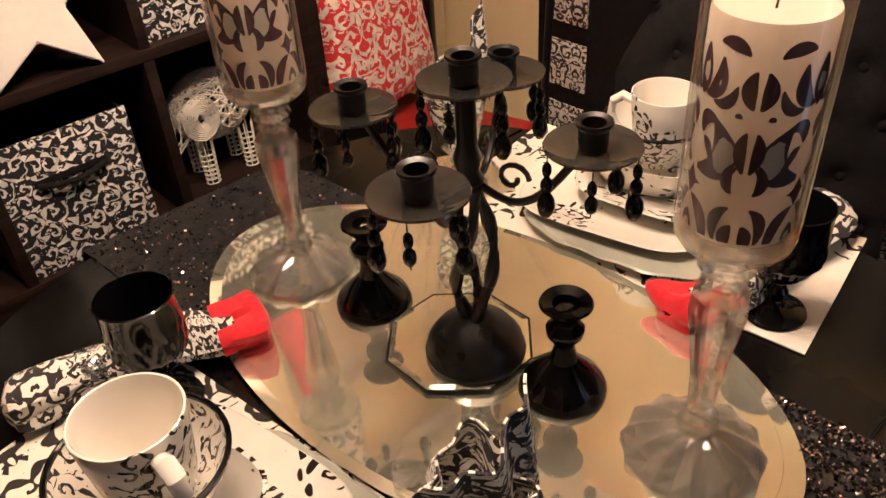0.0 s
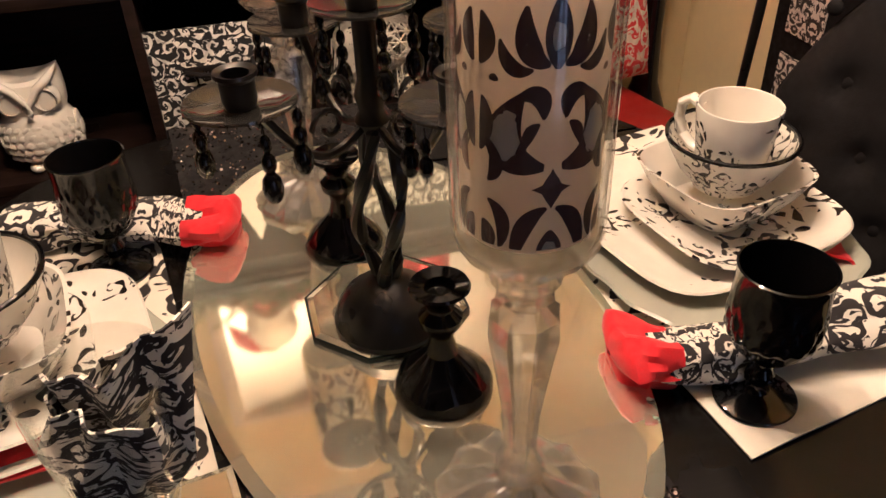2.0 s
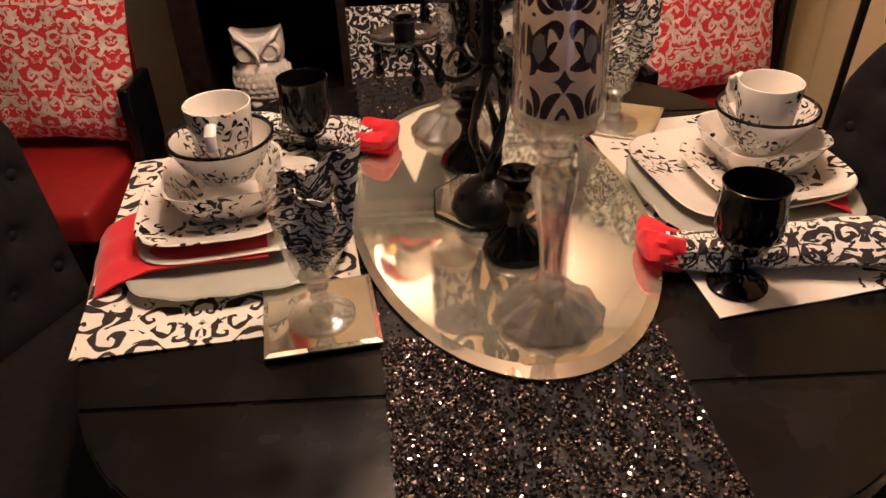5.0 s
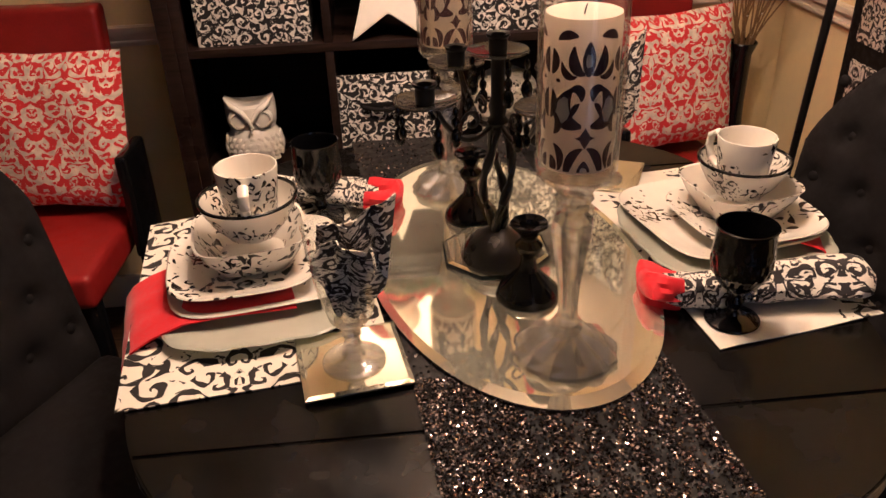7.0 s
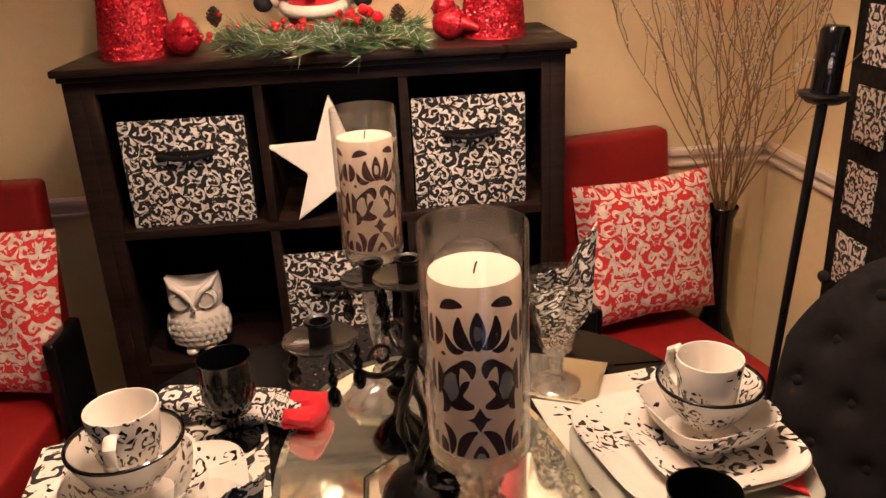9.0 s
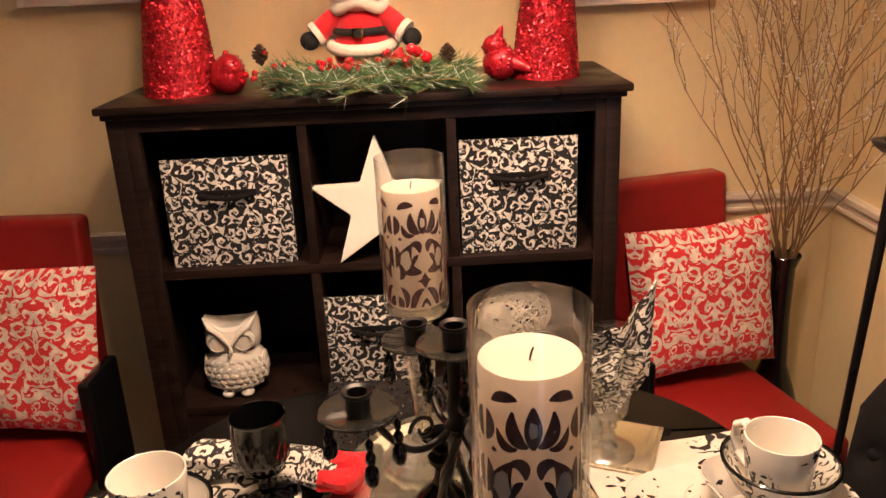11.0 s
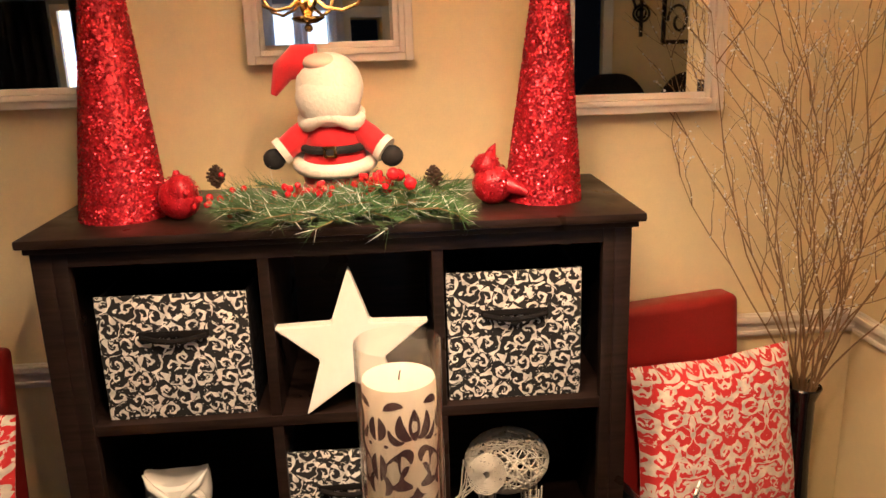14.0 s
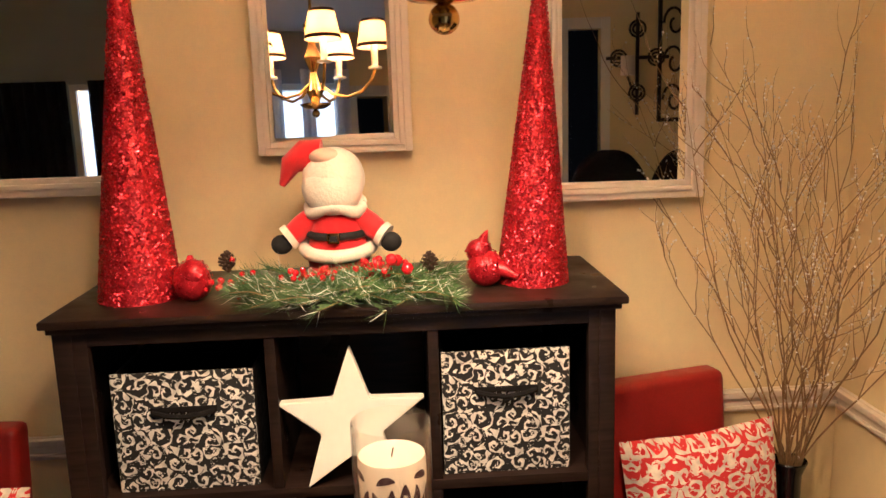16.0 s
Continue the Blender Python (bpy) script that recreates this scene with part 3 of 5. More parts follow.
def cabinet():
    c = thing("cabinet", pose(0, 0, 0), "dark espresso wooden cube cabinet with six open compartments", "cabinet")
    B = N - 0.03
    bm = boxes((CX0 - 0.012, CX1 + 0.018, -0.058, B + 0.02, CT, CT + 0.016), bevel=0.005)
    box(bm, CX0 - 0.004, CX1 + 0.008, -0.046, B + 0.01, CT - 0.012, CT, 0.004)
    part("top", bm, "cabinet", c)
    part("side_panel", boxes((CX0, CX0 + 0.035, CF, B, 0, CT - 0.012), (CX0 + 0.035, -0.476, CF, CF + 0.022, 0, CT - 0.012), bevel=0.002), "cabinet", c)
    part("side_panel", boxes((CX1 - 0.03, CX1, CF, B, 0, CT - 0.012), (0.443, CX1 - 0.03, CF, CF + 0.022, 0, CT - 0.012), bevel=0.002), "cabinet", c)
    part("top_rail", boxes((-0.476, 0.443, CF + 0.002, CF + 0.022, 1.205, CT - 0.012)), "cabinet", c)
    part("inner_top", boxes((CX0 + 0.035, CX1 - 0.03, CF + 0.024, B, 1.205, 1.22)), "cabinet", c)
    part("shelf", boxes((CX0 + 0.035, CX1 - 0.03, CF + 0.004, B, SH1 - 0.02, SH1), bevel=0.002), "cabinet", c)
    part("shelf", boxes((CX0 + 0.035, CX1 - 0.03, CF + 0.004, B, SH0 - 0.02, SH0), bevel=0.002), "cabinet", c)
    part("kick_panel", boxes((-0.476, 0.443, CF + 0.006, CF + 0.022, 0.02, SH0 - 0.02)), "cabinet", c)
    for x in (-0.152, 0.150):
        for z0, z1 in ((SH0, SH1 - 0.02), (SH1, 1.205)):
            part("divider", boxes((x - 0.010, x + 0.010, CF + 0.006, B, z0, z1), bevel=0.002), "cabinet", c)
    part("back_panel", boxes((CX0, CX1, B, B + 0.008, 0.02, CT - 0.012)), "cabinet", c)


cabinet()


def bin_box(x0, x1, y, z, h, label):
    b = thing("storage_bin", pose((x0 + x1) / 2, y, z), label, "storage bin", "bins in the cabinet")
    w = (x1 - x0) / 2
    part("front_panel", boxes((-w, w, 0, 0.006, 0.0, h), bevel=0.0025), "bins", b)
    part("back_panel", boxes((-w, w, 0.264, 0.27, 0.0, h * 0.8), bevel=0.002), "black_cloth", b)
    part("base", boxes((-w, w, 0.006, 0.264, 0, 0.004)), "black_cloth", b)
    for x in (-w, w - 0.006):
        part("side_panel", boxes((x, x + 0.006, 0.006, 0.264, 0.004, h * 0.97), bevel=0.002), "black_cloth", b)
    g = boxes((-0.062, 0.062, -0.003, 0.0005, h * 0.66, h * 0.66 + 0.012), bevel=0.001)
    tube([(-0.058, -0.004, h * 0.67), (-0.03, -0.013, h * 0.655), (0, -0.016, h * 0.645), (0.03, -0.013, h * 0.655), (0.058, -0.004, h * 0.67)], 0.0055, 8, g)
    part("handle", g, "black_cloth", b, "black fabric pull handle")


bin_box(-0.454, -0.190, -0.004, SH1, 0.236, "black and white scroll print fabric bin on the upper shelf")
bin_box(0.165, 0.412, -0.004, SH1, 0.248, "black and white scroll print fabric bin on the upper shelf")
bin_box(-0.145, 0.092, -0.012, SH0, 0.246, "black and white scroll print fabric bin on the lower shelf")


def star():
    bm = bmesh.new()
    R, r, d = 0.148, 0.060, 0.032
    front, back = [], []
    for k in range(10):
        a = math.pi / 2 + k * math.pi / 5
        q = R if k % 2 == 0 else r
        front.append(bm.verts.new((q * math.cos(a), 0, q * math.sin(a))))
        back.append(bm.verts.new((q * math.cos(a), d, q * math.sin(a))))
    bm.faces.new(front)
    bm.faces.new(back[::-1])
    for k in range(10):
        j = (k + 1) % 10
        bm.faces.new((front[j], front[k], back[k], back[j]))
    bmesh.ops.recalc_face_normals(bm, faces=bm.faces)
    bmesh.ops.bevel(bm, geom=list(bm.edges), offset=0.0025, segments=2, affect="EDGES")
    ob = part("star_ornament", bm, "white", None)
    ob.matrix_world = pose(-0.009, -0.022, SH1 + 0.1215, -6, 0, 0)
    tagged(ob, "large white painted wooden star leaning in the cabinet", "star ornament")


star()


def owl():
    bm = lathe([(0.0, 0.008), (0.040, 0.010), (0.058, 0.026), (0.070, 0.055), (0.0705, 0.078), (0.064, 0.098), (0.0575, 0.108), (0.0570, 0.114), (0.061, 0.124), (0.0635, 0.142), (0.063, 0.158), (0.060, 0.170), (0.050, 0.176), (0.025, 0.174), (0.0, 0.172)], 48)
    for v in bm.verts:
        z = v.co.z
        v.co.y *= 0.80 if z < 0.11 else 0.72
        if z > 0.135:
            # the head runs out into two pointed tufts with a dip between them
            v.co.z += 0.027 * min(1.0, abs(v.co.x) / 0.062) ** 3 * min(1.0, (z - 0.135) / 0.03)
    for s in (-1, 1):
        ball(bm, (s * 0.0285, -0.0335, 0.142), 0.0275, 1, 0.42, 0.98, 22)
        bmesh.ops.create_cone(bm, segments=20, radius1=0.0205, radius2=0.0195, depth=0.006, matrix=pose(s * 0.0285, -0.0450, 0.142, 90, 0, 0))
        ball(bm, (s * 0.021, -0.030, 0.010), 0.016, 1.0, 1.25, 0.66, 14)
        tube([(s * 0.002, -0.052, 0.138), (s * 0.020, -0.048, 0.164), (s * 0.042, -0.038, 0.178), (s * 0.060, -0.016, 0.195)], [0.0045, 0.0075, 0.008, 0.002], 10, bm)
        for z, q in ((0.082, 0.066), (0.066, 0.069), (0.050, 0.066)):
            ball(bm, (s * q, -0.004, z), 0.017, 0.35, 1.2, 1.1, 12)
    tube([(0, -0.050, 0.140), (0, -0.059, 0.126), (0, -0.052, 0.114)], [0.0075, 0.0065, 0.002], 10, bm)
    for row, z in enumerate((0.034, 0.048, 0.062, 0.076, 0.090)):
        for k in range(9):
            a = radians(-90 + (k - 4 + 0.5 * (row % 2)) * 14)
            q = (0.0625, 0.0672, 0.0700, 0.0690, 0.0655)[row]
            ball(bm, (q * math.cos(a), q * 0.80 * math.sin(a), z), 0.0078, 1.2, 0.16, 0.95, 8)
    ob = part("owl_figurine", bm, "ceramic", None)
    ob.matrix_world = pose(-0.366, 0.050, SH0, 0, 0, 4)
    tagged(ob, "white glazed ceramic owl figurine on the lower shelf", "figurine")


owl()


def wire_elephant():
    e = thing("wire_elephant", pose(0.284, 0.085, SH0), "white wound wire elephant ornament on the lower shelf", "ornament")
    rng = random.Random(5)
    bm = bmesh.new()
    for k in range(60):
        ax = Vector((rng.uniform(-1, 1), rng.uniform(-1, 1), rng.uniform(-1, 1))).normalized()
        u = ax.orthogonal().normalized()
        w = ax.cross(u)
        off = rng.uniform(-0.35, 0.35)
        q = math.sqrt(1 - off * off)
        pts = []
        for j in range(19):
            a = j / 18 * 6.283
            p = ax * off + q * (math.cos(a) * u + math.sin(a) * w)
            pts.append((p.x * 0.086, p.y * 0.055, 0.146 + p.z * 0.070))
        tube(pts, 0.0016, 4, bm)
    part("body", bm, "wire", e, "body wound from white wire", uv=False)["kind"] = "stuff"
    for x, y in ((-0.045, -0.035), (0.05, -0.03), (-0.04, 0.03), (0.05, 0.035)):
        bm = bmesh.new()
        for k in range(6):
            a = k * 1.047
            tube([(x + 0.017 * math.cos(a), y + 0.014 * math.sin(a), 0.10), (x + 0.013 * math.cos(a), y + 0.011 * math.sin(a), 0.0025)], 0.0016, 4, bm)
        for z in (0.003, 0.013, 0.023, 0.033, 0.043, 0.055, 0.067):
            tube([(x + 0.0145 * math.cos(a), y + 0.0125 * math.sin(a), z) for a in [i * 0.524 for i in range(13)]], 0.0016, 4, bm)
        part("leg", bm, "wire", e, uv=False)
    bm = bmesh.new()
    for k in range(6):
        a = k * 1.047
        tube([(-0.070 + 0.020 * math.cos(a), -0.02 + 0.018 * math.sin(a), 0.165), (-0.080 + 0.016 * math.cos(a), -0.02 + 0.014 * math.sin(a), 0.105), (-0.105, -0.02 + 0.010 * math.sin(a), 0.070 + 0.010 * math.cos(a)), (-0.132, -0.02 + 0.007 * math.sin(a), 0.055 + 0.007 * math.cos(a))], 0.0016, 4, bm)
    part("trunk", bm, "wire", e, uv=False)
    bm = bmesh.new()
    for k in range(9):
        r = 0.038 - k * 0.0037
        tube([(-0.048 + r * math.cos(a), -0.057, 0.150 + r * 1.2 * math.sin(a)) for a in [i * 0.524 for i in range(13)]], 0.0014, 4, bm)
    part("ear", bm, "wire", e, "coiled wire ear", uv=False)


wire_elephant()


# ---- dining table ----
TX, TY, TA, TB, TZ = 0.105, -0.84, 0.518, 0.566, 0.75


def dining_table():
    t = thing("dining_table", pose(TX, TY, 0), "rounded black lacquered wooden dining table laid for a meal", "table")
    for y0, y1 in ((-TB, -0.352), (-0.3505, 0.3505), (0.352, TB)):
        bm = bmesh.new()
        ys = [y0 + (y1 - y0) * k / 28 for k in range(29)]
        half = [TA * max(0.0, 1 - (abs(y) / TB) ** 2.94) ** (1 / 2.94) for y in ys]
        ring = [(h, y) for h, y in zip(half, ys) if h > 1e-6] + [(-h, y) for h, y in list(zip(half, ys))[::-1] if h > 1e-6]
        hi = [bm.verts.new((x, y, TZ)) for x, y in ring]
        lo = [bm.verts.new((x, y, TZ - 0.028)) for x, y in ring]
        bm.faces.new(hi)
        bm.faces.new(lo[::-1])
        for k in range(len(ring)):
            q = (k + 1) % len(ring)
            bm.faces.new((hi[q], hi[k], lo[k], lo[q]))
        bmesh.ops.recalc_face_normals(bm, faces=bm.faces)
        es = [e for e in bm.edges if abs(e.verts[0].co.z - e.verts[1].co.z) < 1e-6]
        bmesh.ops.bevel(bm, geom=es, offset=0.0025, segments=2, affect="EDGES")
        part("tabletop_leaf", bm, "table", t)
    part("apron", lathe([(0.44, 0.66), (0.44, 0.722), (0.42, 0.722), (0.42, 0.66), (0.44, 0.66)], 48), "table", t)
    part("pedestal", lathe([(0.0, 0.0), (0.30, 0.0), (0.30, 0.03), (0.12, 0.07), (0.07, 0.2), (0.08, 0.4), (0.06, 0.6), (0.14, 0.70), (0.14, 0.722), (0, 0.722)], 32), "table", t)


dining_table()


def runner():
    r = thing("table_runner", pose(0.112, TY, 0), "black sequined table runner across the table", "table runner")
    z = TZ + 0.0025
    hw, edge = 0.168, 0.55

    def fn(u, v):
        x = (u - 0.5) * 2 * hw
        s = (v - 0.5) * 2 * (edge + 0.23)
        tilt = -0.095 * s
        fold = max(0.0, u - 0.30) / 0.7
        ripple = 0.0028 * fold * (1 + math.sin(x * 150 + s * 9 + 2.0 * math.sin(s * 11)))
        if abs(s) <= edge:
            return (x + tilt, s, z + ripple + 0.0005 * (1 + math.sin(x * 130 + s * 40)))
        d = abs(s) - edge
        return (x + tilt, math.copysign(edge + min(d, 0.032), s), z - max(0.0, d - 0.022))

    part("cloth", sheet(fn, 60, 90, 0.002, 0.34, 1.6), "runner", r)
    rng = random.Random(3)
    spots = []
    for k in range(26000):
        u = rng.random()
        v = rng.uniform(0.145, 0.335) if k < 17000 else rng.random()
        crest = 0.5 + 0.5 * math.sin((u - 0.5) * 2 * hw * 150 + (v - 0.5) * 14 + 2.0 * math.sin((v - 0.5) * 17))
        if u > 0.36 and rng.random() > 0.25 + 0.75 * crest:
            continue
        p = Vector(fn(u, v))
        q = abs((v - 0.5) * 2 * (edge + 0.23))
        spots.append((p + Vector((0, 0, 0.0012)) if q < edge else p + Vector((0, math.copysign(0.0015, v - 0.5), 0)), (0, 0, 1) if q < edge else (0, math.copysign(1, v - 0.5), 0)))
    stuff("sequin_cover", *scatter(spots, 0.0021, rng, 0.8), "sequin", r, "glittering black sequins")


runner()


def tray():
    t = thing("mirror_tray", pose(0.130, -0.797, TZ + 0.008, 0, 0, 7), "oval mirror tray with a sloped edge on the table", "mirror tray")
    for name, prof, label in (("mirror", [(0.0, -0.0025), (0.945, -0.0025), (0.945, 0.004), (0.0, 0.004)], ""), ("bevelled_edge", [(0.9455, -0.0025), (0.995, -0.0025), (1.0, -0.001), (1.0, 0.0012), (0.9455, 0.004)], "sloped polished glass edge")):
        bm = lathe(prof, 96)
        for v in bm.verts:
            v.co.x *= 0.2165
            v.co.y *= 0.391
        part(name, bm, "antique_mirror", t, label)


tray()
TRAY = TZ + 0.012


def octagon():
    o = thing("octagonal_mirror", pose(0.122, -0.802, TRAY, 0, 0, 22.5), "small octagonal mirrored plate under the candelabra", "mirror plate")
    part("edge", lathe([(0.0, 0.0), (0.0895, 0.0), (0.0895, 0.0055), (0.086, 0.0055)], 8), "glass_edge", o, "dark green glass edge", smooth=False)
    part("mirror", lathe([(0.0885, 0.0050), (0.080, 0.0072), (0.0, 0.0072)], 8), "antique_mirror", o, smooth=False)


octagon()


def placemat(corners, label, material):
    a, b, c, d = [Vector((*p, TZ + 0.0015)) for p in corners]
    bm = sheet(lambda u, v: (a * (1 - u) + b * u) * (1 - v) + (d * (1 - u) + c * u) * v + Vector((0, 0, 0.0022 + 0.0012 * math.sin(u * 9 + v * 5))), 12, 20, 0.002, (b - a).length, (d - a).length)
    tagged(part("placemat", bm, material), label, "placemat", "placemats on the table")


placemat(((-0.403, -1.112), (-0.048, -1.062), (-0.128, -0.520), (-0.468, -0.600)), "black on white damask cotton placemat under the place setting", "damask_white")
placemat(((0.381, -1.088), (0.638, -1.040), (0.605, -0.500), (0.312, -0.548)), "white cotton placemat with sparse black damask sprigs", "damask_sprig")


def red_napkin(path, width, label):
    """A red napkin laid as a strip along path, of (x, y, z)."""
    pts = [Vector(p) for p in path]

    def fn(u, v):
        f = u * (len(pts) - 1)
        i = min(int(f), len(pts) - 2)
        p = pts[i].lerp(pts[i + 1], f - i)
        d = (pts[i + 1] - pts[i])
        d = pts[-1] - pts[0]
        side = Vector((-d.y, d.x, 0)).normalized()
        return p + side * (v - 0.5) * width * (0.9 + 0.2 * u) + Vector((0, 0, 0.0015 * math.sin(v * 17 + u * 3)))

    tagged(part("napkin", sheet(fn, 24, 12, 0.003, 0.3, width), "red_cloth"), label, "napkin")


def place_setting(x, y, turn, lift, mug_turn, mug_z, bowl_z, side):
    Z = TZ + 0.006

    def at(dx, dy, z, rz=0.0):
        return pose(x + dx, y + dy, z, 0, 0, turn + rz)

    wavy = lambda a: squircle(3.2)(a) * (1 + 0.012 * math.cos(16 * a))
    ch = part("charger_plate", lathe([(0.0, 0.0), (0.09, 0.0), (0.105, 0.006), (0.152, 0.013), (0.154, 0.015), (0.151, 0.017), (0.105, 0.010), (0.0, 0.004)], 96, wavy), "pale_glass")
    ch.matrix_world = at(0.0, -0.020 if side < 0 else 0.004, Z)
    tagged(ch, "pale green glass charger plate with a wavy rim on the placemat", "charger plate", "charger plates")
    pl = part("dinner_plate", lathe([(0.0, 0.0), (0.085, 0.0), (0.10, 0.004), (0.136, 0.016), (0.138, 0.018), (0.136, 0.020), (0.100, 0.009), (0.085, 0.006), (0.0, 0.005)], 72, squircle(4.5)), "vine_plate")
    pl.matrix_world = at(0.003 if side > 0 else -0.007, 0.036 if side > 0 else 0.028, Z + 0.012, 3)
    tagged(pl, "square white dinner plate with black vine print", "plate", "dinner plates")
    sp = part("salad_plate", lathe([(0.0, 0.0), (0.06, 0.0), (0.075, 0.004), (0.108, 0.018), (0.110, 0.020), (0.108, 0.022), (0.074, 0.009), (0.0, 0.005)], 72, squircle(3.6)), "vine")
    sp.matrix_world = at(0.036 if side > 0 else -0.027, 0.010 if side > 0 else 0.004, Z + 0.024 + lift, 0)
    tagged(sp, "square white salad plate with black vine print", "plate", "salad plates")
    bx, by = x + (0.031 if side > 0 else -0.006), y + (0.024 if side > 0 else 0.010)
    sb = part("square_bowl", lathe([(0.0, 0.0), (0.045, 0.0), (0.058, 0.006), (0.078, 0.035), (0.088, 0.056), (0.090, 0.058), (0.086, 0.057), (0.072, 0.035), (0.052, 0.010), (0.0, 0.006)], 72, squircle(4.0)), "vine")
    sb.matrix_world = pose(bx - (0.006 if side < 0 else 0), by + 0.008, Z + 0.030 + lift, 0, 0, turn + 2) @ Matrix.Diagonal((0.93, 0.93, 1, 1))
    tagged(sb, "square white bowl with black vine print", "bowl", "square bowls")
    rb = thing("round_bowl", pose(bx, by + 0.004, bowl_z - 0.062), "round white bowl with black vine print and black rim", "bowl", "round bowls")
    part("body", lathe([(0.0, 0.0), (0.036, 0.0), (0.038, 0.004), (0.056, 0.025), (0.069, 0.050), (0.0725, 0.0615), (0.0695, 0.0615), (0.066, 0.050), (0.052, 0.026), (0.034, 0.008), (0.0, 0.006)], 56), "vine_small", rb)
    part("rim", lathe([(0.0733, 0.0595), (0.0735, 0.0625), (0.071, 0.0637), (0.0688, 0.0625), (0.0688, 0.0595), (0.0733, 0.0595)], 56), "black_glass", rb, "glossy black rim")
    mg = thing("mug", pose(bx - (0.008 if side > 0 else -0.004), by - (0.010 if side > 0 else -0.004), mug_z - 0.088, 0, 0, mug_turn), "white porcelain mug with black scroll print standing in the bowl", "mug", "mugs")
    part("body", lathe([(0.0, 0.0), (0.030, 0.0), (0.034, 0.003), (0.038, 0.02), (0.0415, 0.05), (0.0455, 0.086), (0.0450, 0.0882), (0.0440, 0.0886)], 48), "vine_small", mg)
    part("inside", lathe([(0.0440, 0.0886), (0.0430, 0.0880), (0.0420, 0.0840), (0.0375, 0.05), (0.0335, 0.02), (0.0275, 0.0085), (0.0, 0.0065)], 48), "ceramic", mg, "plain white inside")
    hp = [(0.042, 0, 0.072), (0.056, 0, 0.078), (0.067, 0, 0.070), (0.070, 0, 0.052), (0.063, 0, 0.033), (0.050, 0, 0.022), (0.038, 0, 0.020)]
    h = tube(hp, [0.0055, 0.006, 0.006, 0.0055, 0.0055, 0.0055, 0.006], 12)
    for v in h.verts:
        v.co.y *= 1.35
    part("handle", h, "ceramic", mg)


place_setting(-0.243, -0.845, 8, 0.008, -88, 0.953, 0.906, -1)
place_setting(0.500, -0.800, 10, 0.0, 118, 0.928, 0.884, 1)
red_napkin([(-0.20, -0.870, TZ + 0.033), (-0.30, -0.880, TZ + 0.035), (-0.356, -0.888, TZ + 0.034), (-0.400, -0.898, TZ + 0.022), (-0.428, -0.905, TZ + 0.008), (-0.444, -0.910, TZ - 0.012), (-0.448, -0.915, TZ - 0.06), (-0.448, -0.920, TZ - 0.11)], 0.175, "bright red cloth napkin hanging over the table edge")
red_napkin([(0.52, -0.80, TZ + 0.033), (0.60, -0.82, TZ + 0.036), (0.640, -0.835, TZ + 0.026), (0.652, -0.84, TZ + 0.006), (0.660, -0.842, TZ - 0.03), (0.662, -0.842, TZ - 0.11)], 0.13, "bright red cloth napkin laid under the salad plate")


def coaster(x, y, turn):
    c = thing("mirror_coaster", pose(x, y, TZ + 0.0065, 0, 0, turn), "square mirrored coaster under a clear glass goblet", "coaster", "mirror coasters")
    ring = lambda bm, q, z: [bm.verts.new((a * q, b * q, z)) for a, b in ((-1, -1), (1, -1), (1, 1), (-1, 1))]
    bm = bmesh.new()
    lo, hi = ring(bm, 0.0638, 0.001), ring(bm, 0.0638, 0.005)
    bm.faces.new(lo[::-1])
    bm.faces.new(hi)
    for k in range(4):
        bm.faces.new((lo[k], lo[(k + 1) % 4], hi[(k + 1) % 4], hi[k]))
    part("mirror", bm, "antique_mirror", c, smooth=False)
    bm = bmesh.new()
    rings = [ring(bm, 0.064, 0.0), ring(bm, 0.070, 0.0), ring(bm, 0.070, 0.003), ring(bm, 0.064, 0.005)]
    for p, q in zip(rings, rings[1:]):
        for k in range(4):
            bm.faces.new((p[k], p[(k + 1) % 4], q[(k + 1) % 4], q[k]))
    part("bevelled_edge", bm, "antique_mirror", c, "sloped polished glass edge", smooth=False)


coaster(-0.108, -1.050, 9)
coaster(0.376, -0.528, -24)


